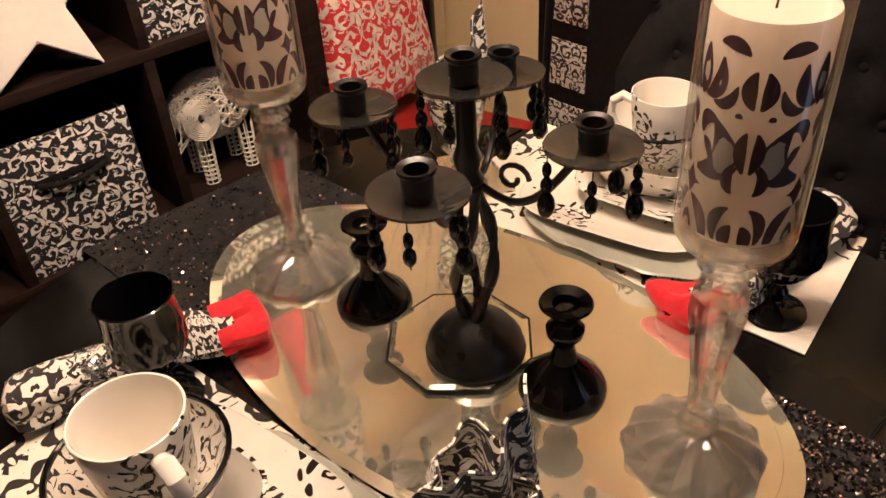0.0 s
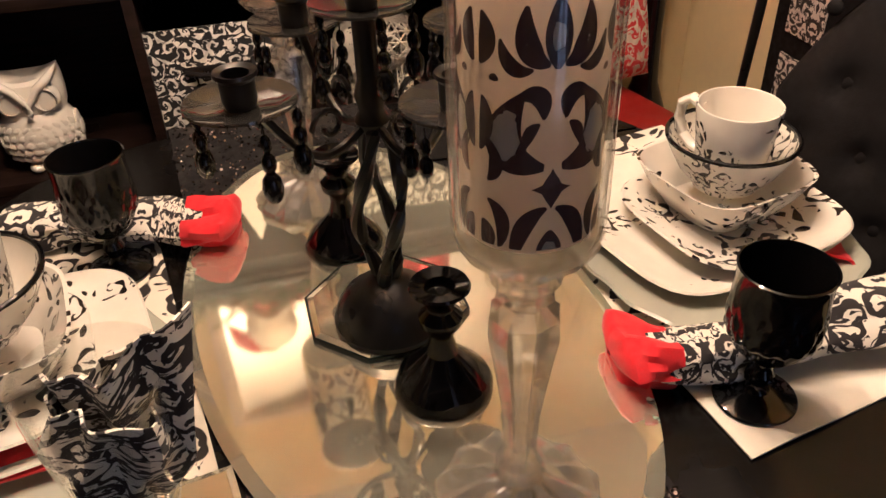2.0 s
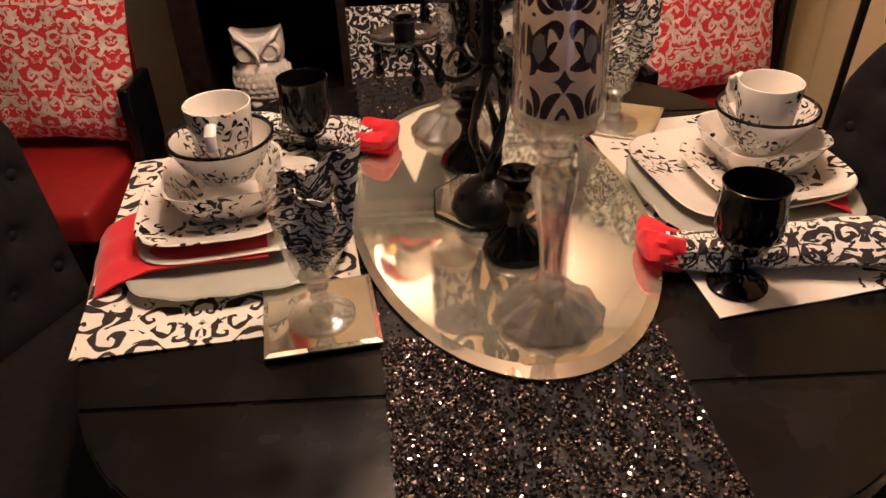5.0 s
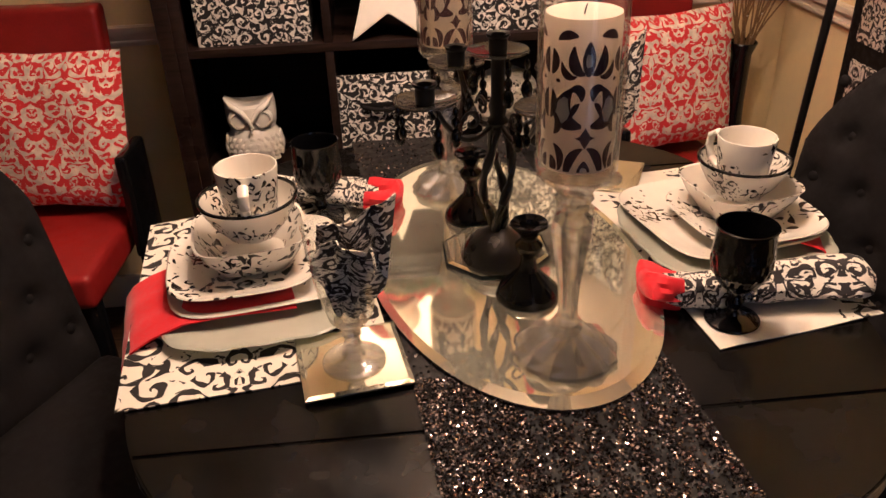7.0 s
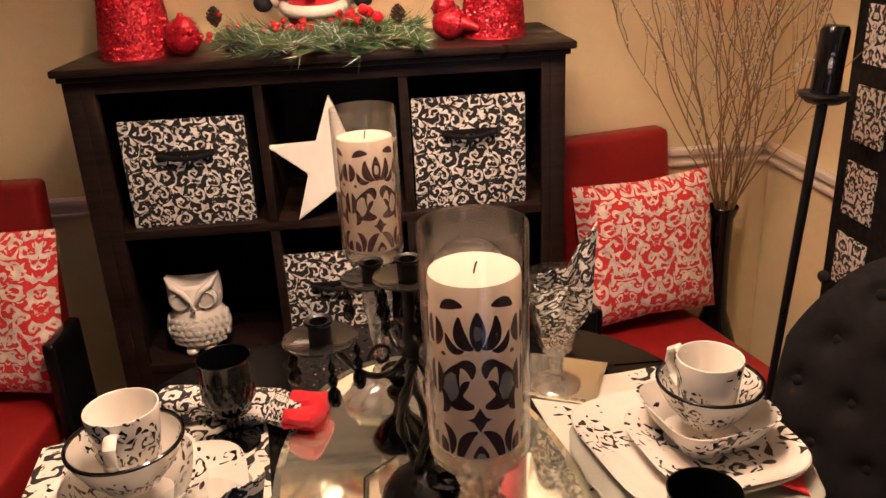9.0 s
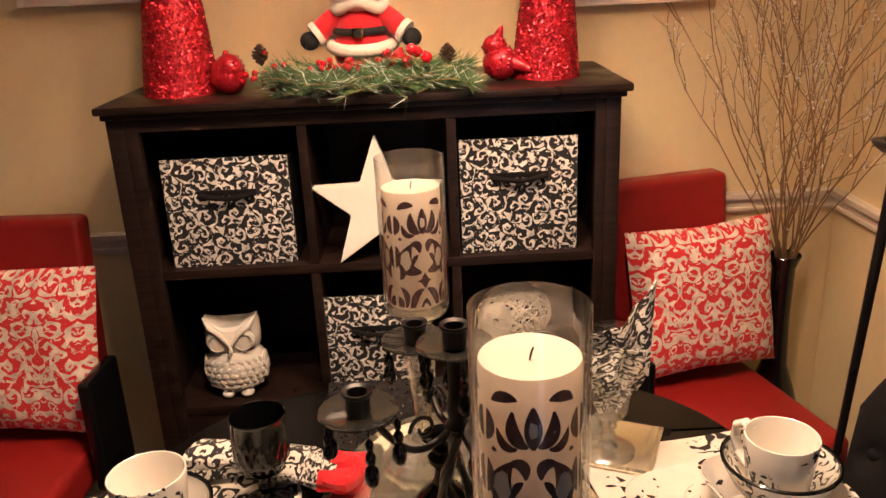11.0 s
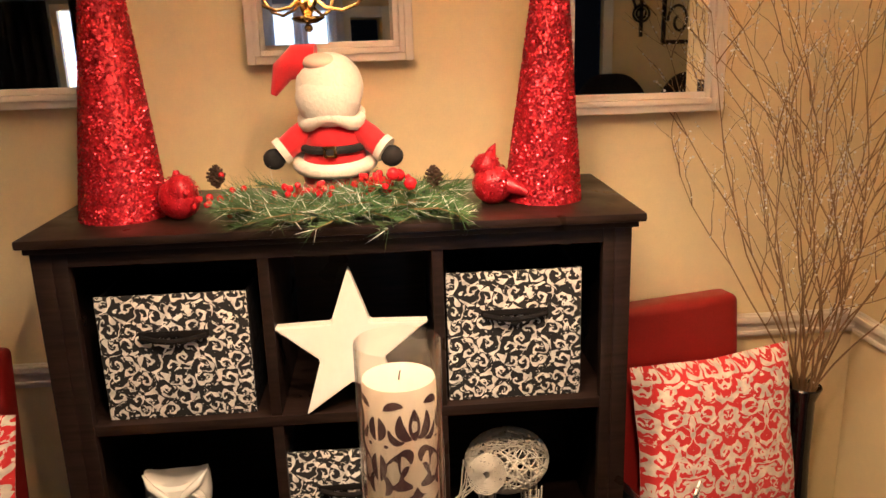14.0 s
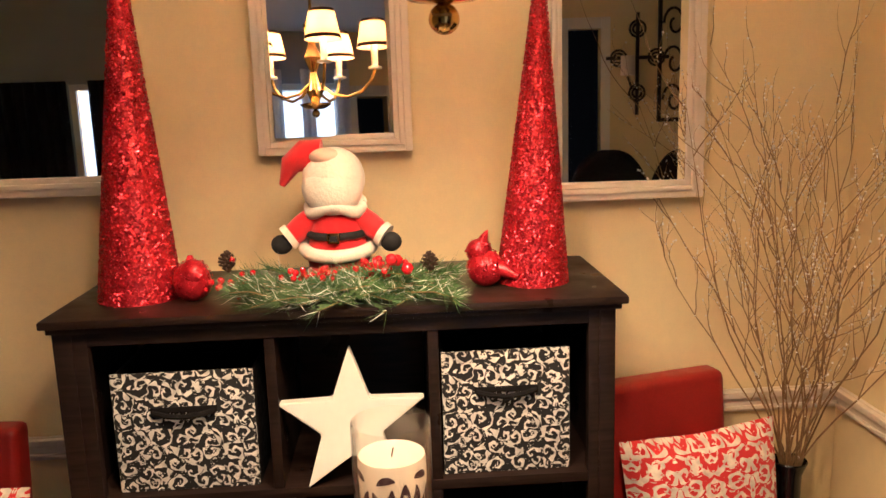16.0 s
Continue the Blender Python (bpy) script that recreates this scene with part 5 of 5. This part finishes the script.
# ---- chandelier ----
def chandelier():
    c = thing("chandelier", pose(*CHANDELIER), "brass chandelier with five amber shades above the table", "chandelier")
    part("finial", ball(bmesh.new(), (0, 0, 0.012), 0.0140, seg=24), "brass", c, "round brass ball finial")
    part("dish", lathe([(0.0, 0.024), (0.03, 0.028), (0.052, 0.040), (0.055, 0.044), (0.03, 0.040), (0.0, 0.036)], 36), "brass", c)
    part("column", lathe([(0.0, 0.03), (0.010, 0.036), (0.022, 0.07), (0.030, 0.09), (0.018, 0.12), (0.010, 0.15), (0.024, 0.18), (0.030, 0.20), (0.016, 0.23), (0.010, 0.26), (0.022, 0.29), (0.026, 0.31), (0.008, 0.34), (0.0, 0.345)], 28), "brass", c)
    part("chain", tube([(0.0, 0, 0.34), (0.004, 0, 0.45), (-0.003, 0, 0.6), (0.0, 0, TOP - CHANDELIER[2] - 0.02)], 0.005, 8), "brass", c)
    part("canopy", lathe([(0.0, TOP - CHANDELIER[2]), (0.06, TOP - CHANDELIER[2]), (0.05, TOP - CHANDELIER[2] - 0.02), (0.0, TOP - CHANDELIER[2] - 0.03)], 28), "brass", c)
    for k in range(5):
        a = radians(72 * k + 20)
        ca, sa = math.cos(a), math.sin(a)
        pts = [(q * ca, q * sa, z) for q, z in ((0.02, 0.11), (0.06, 0.075), (0.11, 0.062), (0.16, 0.078), (0.195, 0.115), (0.21, 0.155))]
        arm = part("arm", tube(pts, 0.0055, 8), "brass", c)
        part("socket", lathe([(0.0, 0.150), (0.022, 0.152), (0.024, 0.158), (0.011, 0.162), (0.011, 0.235), (0.0, 0.237)], 20), "ceramic", arm, "white candle sleeve").matrix_local = Matrix.Translation((0.21 * ca, 0.21 * sa, 0))
        sh = part("shade", lathe([(0.058, 0.225), (0.040, 0.315), (0.0385, 0.315), (0.0565, 0.225), (0.058, 0.225)], 32), "shade", arm, "glowing amber pleated shade")
        sh.matrix_local = Matrix.Translation((0.21 * ca, 0.21 * sa, 0))
        for z0, z1, r0, r1 in ((0.224, 0.236, 0.0590, 0.0566), (0.307, 0.3165, 0.0424, 0.0405)):
            tr = part("shade_trim", lathe([(r0, z0), (r1, z1), (r1 - 0.001, z1), (r0 - 0.001, z0), (r0, z0)], 32), "trim_braid", arm, "dark brown braid trim")
            tr.matrix_local = Matrix.Translation((0.21 * ca, 0.21 * sa, 0))


chandelier()


# ---- wall mirrors ----
def wall_mirror(x0, x1, z0, z1, tilt, yaw):
    cx, cz, w, h = (x0 + x1) / 2, (z0 + z1) / 2, (x1 - x0) / 2, (z1 - z0) / 2
    m = thing("wall_mirror", pose(cx, N - 0.034, cz), "wall mirror in a cream stepped wooden frame", "mirror", "mirrors on the tan wall")
    f = 0.040
    for sx, sz, ex, ez in ((-1, 0, 0, 1), (1, 0, 0, 1), (0, -1, 1, 0), (0, 1, 1, 0)):
        bm = bmesh.new()
        for o, i, d0 in ((0.0, 0.016, -0.008), (0.016, 0.028, -0.015), (0.028, f, -0.006)):
            if sx:
                xs = sorted((sx * (w - o), sx * (w - i)))
                box(bm, xs[0], xs[1], d0, 0.032, -h + o, h - o, 0.0025)
            else:
                zs = sorted((sz * (h - o), sz * (h - i)))
                box(bm, -w + i, w - i, d0, 0.032, zs[0], zs[1], 0.0025)
        part("frame", bm, "trim", m)
    part("pane", boxes((-w + f - 0.003, w - f + 0.003, 0.0, 0.004, -h + f - 0.003, h - f + 0.003)), "mirror", m, "silvered mirror glass", smooth=False).matrix_local = pose(0, 0.006, 0, tilt, 0, yaw)


wall_mirror(-0.200, 0.134, 1.516, 2.015, -3.0, 8.5)
wall_mirror(0.425, 0.785, 1.390, 2.00, 0, -2.5)
wall_mirror(-0.82, -0.448, 1.444, 2.03, 0, 0)


# ---- things on the cabinet ----
CTOP = CT + 0.016


def glitter_cone(x, y, r, h, lean):
    c = thing("glitter_cone", pose(x, y, CTOP, 0, lean, 0), "tall red glittered cone tree on the cabinet top", "cone tree", "red cone trees")
    part("body", lathe([(0.0, 0.0), (r, 0.0), (r * 0.98, 0.006), (0.006, h - 0.004), (0.0, h)], 40), "red_glitter", c)
    rng = random.Random(int(x * 100) + 50)
    spots = []
    for k in range(15000):
        f = 1 - math.sqrt(rng.random())
        a = rng.uniform(0, 6.283)
        q = r * 0.98 * (1 - f) + 0.006 * f + 0.0015
        n = Vector((math.cos(a), math.sin(a), r / h)).normalized()
        spots.append(((q * math.cos(a), q * math.sin(a), f * h), n))
    stuff("glitter", *scatter(spots, 0.0023, rng, 0.8), "red_flakes", c, "coarse red glitter flakes")


glitter_cone(-0.414, 0.105, 0.079, 0.67, 1.4)
glitter_cone(0.359, 0.100, 0.072, 0.61, 2.0)


def glitter_bird(x, y, turn, s, label, tucked=False):
    b = thing("glitter_bird", pose(x, y, CTOP, 0, 0, turn), label, "bird ornament", "red bird ornaments")
    bm = bmesh.new()
    ball(bm, (0, 0, 0.034 * s), 0.036 * s, 1.0, 0.9, 0.95, 22)
    if tucked:
        # plump, with the head drawn in and a short tail
        ball(bm, (0.012 * s, 0, 0.050 * s), 0.026 * s, 1, 0.9, 0.95, 18)
        tube([(0.032 * s, 0, 0.050 * s), (0.044 * s, 0, 0.046 * s)], [0.008 * s, 0.001], 8, bm)
        tube([(0.0, 0, 0.070 * s), (0.0, 0, 0.080 * s)], [0.008 * s, 0.004 * s], 10, bm)
    else:
        ball(bm, (0.012 * s, 0, 0.066 * s), 0.024 * s, 1, 0.9, 0.95, 18)
        tube([(0.006 * s, 0, 0.080 * s), (0.0, 0, 0.095 * s), (-0.006 * s, 0, 0.106 * s)], [0.012 * s, 0.007 * s, 0.001], 10, bm)
        tube([(-0.025 * s, 0, 0.035 * s), (-0.045 * s, 0, 0.030 * s), (-0.066 * s, 0, 0.022 * s)], [0.016 * s, 0.012 * s, 0.006 * s], 10, bm)
        tube([(0.032 * s, 0, 0.066 * s), (0.042 * s, 0, 0.063 * s)], [0.008 * s, 0.001], 8, bm)
    for v in bm.verts:
        v.co.z = max(v.co.z, 0.0)
    part("body", bm, "red_glitter", b)
    rng = random.Random(4)
    spots = []
    for k in range(900):
        n = Vector((rng.gauss(0, 1), rng.gauss(0, 1), rng.gauss(0, 1))).normalized()
        hd = rng.random() < 0.3
        c = Vector((0.012 * s, 0, (0.050 if tucked else 0.066) * s)) if hd else Vector((0, 0, 0.036 * s))
        q = (0.0265 if tucked else 0.0245) * s if hd else 0.036 * s
        p = c + n * q
        if p.z > 0.002:
            spots.append((p, n))
    stuff("glitter", *scatter(spots, 0.0017, rng, 0.6), "red_flakes", b)


glitter_bird(-0.302, 0.060, -60, 1.10, "plump round red glittered bird ornament on the cabinet top", True)
glitter_bird(0.262, 0.075, 150, 1.05, "red glittered bird ornament with a pointed crest")


def plush_doll():
    """One plain mesh with a few cloth colours."""
    slots, bms = [], bmesh.new()

    def add(fn, slot):
        before = set(bms.faces)
        fn(bms)
        for f in bms.faces:
            if f not in before:
                f.material_index = slot

    add(lambda b: ball(b, (0, 0, 0.058), 0.062, 1.0, 0.85, 0.98, 24), 0)
    add(lambda b: ball(b, (0, 0, 0.022), 0.064, 1.0, 0.85, 0.62, 24), 0)
    add(lambda b: ball(b, (0, 0, 0.105), 0.052, 1.05, 0.85, 0.85, 24), 0)
    for s in (-1, 1):
        add(lambda b, s=s: tube([(s * 0.035, 0, 0.130), (s * 0.066, -0.01, 0.112), (s * 0.090, -0.02, 0.094)], [0.022, 0.022, 0.020], 12, b), 0)
        add(lambda b, s=s: tube([(s * 0.086, -0.018, 0.098), (s * 0.096, -0.022, 0.091)], [0.024, 0.024], 12, b), 1)
        add(lambda b, s=s: ball(b, (s * 0.106, -0.025, 0.082), 0.019, 1.1, 0.9, 0.95, 12), 2)
    add(lambda b: tube([(0.066 * math.cos(a), 0.056 * math.sin(a), 0.070 + 0.006 * math.sin(a)) for a in [i * 0.2618 for i in range(25)]], 0.0125, 10, b), 1)
    add(lambda b: tube([(0.057 * math.cos(a), 0.049 * math.sin(a), 0.098) for a in [i * 0.2618 for i in range(25)]], 0.007, 8, b), 2)
    add(lambda b: box(b, -0.012, 0.012, -0.062, -0.052, 0.088, 0.108, 0.003), 3)
    add(lambda b: box(b, -0.007, 0.007, -0.064, -0.060, 0.093, 0.103, 0.001), 2)
    add(lambda b: ball(b, (0, -0.004, 0.196), 0.056, 1.08, 0.95, 1.0, 24), 1)
    add(lambda b: ball(b, (-0.002, -0.020, 0.180), 0.053, 1.10, 0.8, 0.92, 20), 1)
    add(lambda b: tube([(0.05 * math.cos(a), 0.042 * math.sin(a) - 0.004, 0.146 + 0.008 * math.sin(a * 3)) for a in [i * 0.2618 for i in range(25)]], 0.012, 10, b), 1)
    add(lambda b: ball(b, (-0.012, -0.022, 0.238), 0.030, 1.0, 0.8, 0.5, 16), 4)
    add(lambda b: tube([(-0.022, 0.0, 0.236), (-0.055, 0.0, 0.238), (-0.082, -0.004, 0.222), (-0.100, -0.006, 0.186)], [0.030, 0.028, 0.020, 0.006], 14, b), 0)
    ob = part("plush_doll", bms, "red_felt", None)
    for k in ("fleece", "black_felt", "brass", "skin_felt"):
        ob.data.materials.append(M[k])
    ob.matrix_world = pose(-0.024, 0.110, CTOP + 0.010, 4, 0, -4) @ Matrix.Diagonal((1.0, 1.0, 1.08, 1))
    tagged(ob, "plush doll in a red suit with white beard and black belt", "doll")


plush_doll()


def garland():
    g = thing("pine_garland", pose(-0.015, 0.01, CTOP), "green pine garland with frosted tips and red berries", "garland")
    rng = random.Random(21)
    vs, fs, tv, tf = [], [], [], []
    stems = bmesh.new()
    for k in range(105):
        x0 = max(-0.15, min(0.17, rng.gauss(0.01, 0.095)))
        sgn = 1 if rng.random() < 0.5 else -1
        y0, z0 = rng.gauss(-0.012, 0.022), rng.uniform(0.006, 0.030)
        L = rng.uniform(0.06, 0.13)
        d = Vector((sgn * rng.uniform(0.4, 1.0), rng.uniform(-0.55, 0.3), rng.uniform(-0.12, 0.22))).normalized()
        a, b = Vector((x0, y0, z0)), Vector((x0, y0, z0)) + d * L
        b.x = max(-0.185, min(0.205, b.x))
        b.z = max(0.004, b.z) if b.y > -0.06 else b.z - 0.005
        tube([a, (a + b) / 2 + Vector((0, 0, 0.006)), b], [0.0016, 0.0014, 0.0008], 5, stems)
        for j in range(95):
            f = rng.random()
            p = a.lerp(b, f) + Vector((0, 0, 0.006 * 4 * f * (1 - f)))
            dirn = (d * rng.uniform(0.5, 1.1) + Vector((rng.uniform(-1, 1), rng.uniform(-1, 1), rng.uniform(-0.6, 1))) * 0.75).normalized()
            ln = rng.uniform(0.022, 0.050)
            q = p + dirn * ln
            if p.y > -0.065 and q.z < 0.001:
                q.z = 0.001
            w = dirn.orthogonal().normalized() * 0.0009
            V, F = (tv, tf) if rng.random() < 0.10 else (vs, fs)
            i = len(V)
            V += [p - w, p + w, q]
            F.append((i, i + 1, i + 2))
    part("stem", stems, "twig", g)
    stuff("needles", vs, fs, "needles", g, "long green pine needles")
    stuff("frost", tv, tf, "snow", g, "frosted white needle tips")
    for k in range(74):
        u = rng.random()
        if u < 0.45:
            c = (0.075 + rng.gauss(0, 0.024), -0.02 + rng.gauss(0, 0.012), 0.066 + rng.gauss(0, 0.011))
        elif u < 0.75:
            c = (-0.20 + rng.gauss(0, 0.02), 0.0 + rng.gauss(0, 0.012), 0.045 + rng.gauss(0, 0.016))
        else:
            c = (-0.06 + rng.gauss(0, 0.03), -0.02 + rng.gauss(0, 0.01), 0.056 + rng.gauss(0, 0.006))
        b = bmesh.new()
        ball(b, c, rng.uniform(0.0045, 0.0075) if u > 0.12 else 0.0115, seg=8)
        part("berry", b, "berry", g)
    for cx, cy, cz in ((0.165, 0.0, 0.062), (-0.212, 0.02, 0.075)):
        b = bmesh.new()
        for k in range(40):
            a, f = k * 2.4, k / 40
            q = 0.017 * math.sin(math.pi * min(1, f * 0.85 + 0.12))
            tube([(cx, cy, cz - 0.016 + 0.036 * f), (cx + q * math.cos(a), cy + q * math.sin(a), cz - 0.012 + 0.038 * f)], [0.003, 0.0022], 4, b)
        part("pine_cone", b, "cone", g, "small brown pine cone with frosted scales")


garland()


# ---- right-hand corner ----
def twig_vase():
    v = thing("floor_vase", pose(0.982, 0.235, 0), "tall black floor vase with glittered bare twigs", "vase")
    part("vase", lathe([(0.0, 0.0), (0.075, 0.0), (0.082, 0.02), (0.088, 0.16), (0.082, 0.30), (0.055, 0.40), (0.032, 0.47), (0.027, 0.60), (0.028, 0.74), (0.040, 0.772), (0.038, 0.775), (0.024, 0.745), (0.022, 0.6), (0.0, 0.58)], 36), "black_gloss", v)
    rng = random.Random(31)
    spots = []
    for k in range(22):
        bm = bmesh.new()
        a, lean = rng.uniform(0, 6.283), rng.uniform(0.02, 0.19)
        L = rng.uniform(0.60, 1.0)

        def grow(p, d, L, r, depth):
            pts, q, n = [p.copy()], p.copy(), 9
            for i in range(n):
                d = (d + Vector((rng.uniform(-1, 1), rng.uniform(-1, 1), rng.uniform(-0.5, 0.9))) * 0.23).normalized()
                q = q + d * (L / n)
                q.y = min(q.y, N - 0.235 - 0.02)
                q.x = min(q.x, E - 0.982 - 0.015)
                pts.append(q.copy())
                if rng.random() < 0.5:
                    spots.append((q + Vector((rng.uniform(-1, 1), rng.uniform(-1, 1), 0)) * 0.003, (rng.uniform(-1, 1), -1, rng.uniform(-1, 1))))
                if depth and i > 1 and rng.random() < 0.62:
                    side = (d + Vector((rng.uniform(-1, 1), rng.uniform(-1, 1), rng.uniform(-0.2, 0.5))) * 0.8).normalized()
                    grow(q, side, L * rng.uniform(0.2, 0.42), r * 0.55, depth - 1)
            tube(pts, [r * (1 - 0.8 * i / n) for i in range(n + 1)], 5, bm)

        d = Vector((lean * math.cos(a), lean * math.sin(a) * 0.7 - 0.1, 1)).normalized()
        grow(Vector((0.008 * math.cos(a), 0.008 * math.sin(a), 0.70)), d, L, 0.0027, 2)
        part("twig", bm, "twig", v, uv=False)
    stuff("glitter", *scatter(spots, 0.0028, rng, 1.0), "spark", v, "tiny silver glitter beads")


twig_vase()


def candle_stand():
    c = thing("floor_candle_stand", pose(0.885, -0.231, 0, 0, 3.4, 0) @ Matrix.Diagonal((1, 1, 1.06, 1)), "tall black iron floor candle stand with scrolled feet", "candle stand")
    part("pole", tube([(0, 0, 0.20), (0, 0, 0.6), (0, 0, 1.08)], [0.0085, 0.0085, 0.0105], 12), "black_iron", c)
    part("drip_plate", lathe([(0.0, 1.075), (0.03, 1.077), (0.046, 1.088), (0.050, 1.092), (0.046, 1.096), (0.0, 1.094)], 24, shape=lambda a: 1 + 0.05 * math.cos(8 * a)), "black_iron", c)
    part("candle", lathe([(0.0, 1.095), (0.027, 1.095), (0.027, 1.205), (0.022, 1.214), (0.0, 1.210)], 28), "black_gloss", c, "black pillar candle")
    j = bmesh.new()
    ball(j, (-0.012, -0.026, 1.150), 0.009, 0.7, 0.5, 1.5, 8)
    ball(j, (-0.012, -0.027, 1.166), 0.005, seg=8)
    ball(j, (-0.012, -0.027, 1.134), 0.005, seg=8)
    part("jewel", j, "rhinestone", c, "crystal jewel pinned on the candle", smooth=False)
    for k in range(3):
        a = radians(120 * k + 200)
        ca, sa = math.cos(a), math.sin(a)
        pts = [(q * ca, q * sa, z) for q, z in ((0.0, 0.34), (0.03, 0.42), (0.075, 0.44), (0.10, 0.40), (0.085, 0.36), (0.055, 0.37))]
        part("scroll", tube(pts, 0.006, 8), "black_iron", c)
        pts = [(q * ca, q * sa, z) for q, z in ((0.0, 0.30), (0.05, 0.22), (0.10, 0.12), (0.16, 0.02), (0.19, 0.006))]
        part("foot", tube(pts, 0.008, 8), "black_iron", c)


candle_stand()


def leaning_panel():
    p = thing("wall_panel", pose(E - 0.02, -0.535, 0, 0, 0, 0), "tall black panel with damask squares along both sides", "wall panel")
    part("frame", boxes((-0.012, 0.012, -0.50, 0.50, 0.22, 1.36), bevel=0.004), "black_cloth", p)
    for yy in (0.40, -0.40):
        for k in range(6):
            z = 0.42 + 0.165 * k
            part("square", boxes((-0.017, -0.0125, yy - 0.055, yy + 0.055, z - 0.06, z + 0.06), bevel=0.001), "panel_print", p, "damask square")


leaning_panel()


# ---- things seen in the mirrors ----
def sconce():
    s = thing("wall_sconce", pose(1.37, S + 0.025, 1.80), "black iron cross sconce with a cream candle", "sconce")
    bm = bmesh.new()
    tube([(0, 0, -0.32), (0, 0, 0.32)], 0.012, 8, bm)
    tube([(-0.2, 0, 0.04), (0.2, 0, 0.04)], 0.012, 8, bm)
    for c in ((0, 0.22), (0, -0.18), (0.12, 0.04), (-0.12, 0.04)):
        for r in (0.05, 0.03):
            tube([(c[0] + r * math.cos(a), 0, c[1] + r * math.sin(a)) for a in [i * 0.4488 for i in range(15)]], 0.008, 6, bm)
    part("cross", bm, "black_iron", s)
    part("arm", tube([(0, 0.0, -0.12), (-0.05, 0.08, -0.15), (-0.08, 0.10, -0.08)], 0.008, 6), "black_iron", s)
    part("candle", lathe([(0.0, -0.07), (0.045, -0.07), (0.045, 0.05), (0.0, 0.05)], 20), "wax", s).matrix_local = Matrix.Translation((-0.08, 0.10, 0))


sconce()


def scroll_panel():
    s = thing("iron_wall_panel", pose(1.68, S + 0.02, 1.93), "black wrought iron scroll wall panel", "wall decor")
    part("frame", boxes((-0.18, -0.155, -0.01, 0.01, -0.5, 0.5), (0.155, 0.18, -0.01, 0.01, -0.5, 0.5), (-0.155, 0.155, -0.01, 0.01, 0.475, 0.5), (-0.155, 0.155, -0.01, 0.01, -0.5, -0.475)), "black_iron", s)
    for k in range(4):
        for q in (-1, 1):
            z = -0.36 + 0.24 * k
            pts = [(q * (0.075 + 0.07 * math.cos(b) * (1 - b / 10)), 0, z + 0.11 * math.sin(b) * (1 - b / 10)) for b in [i * 0.4 for i in range(20)]]
            part("scroll", tube(pts, 0.009, 6), "black_iron", s)


scroll_panel()
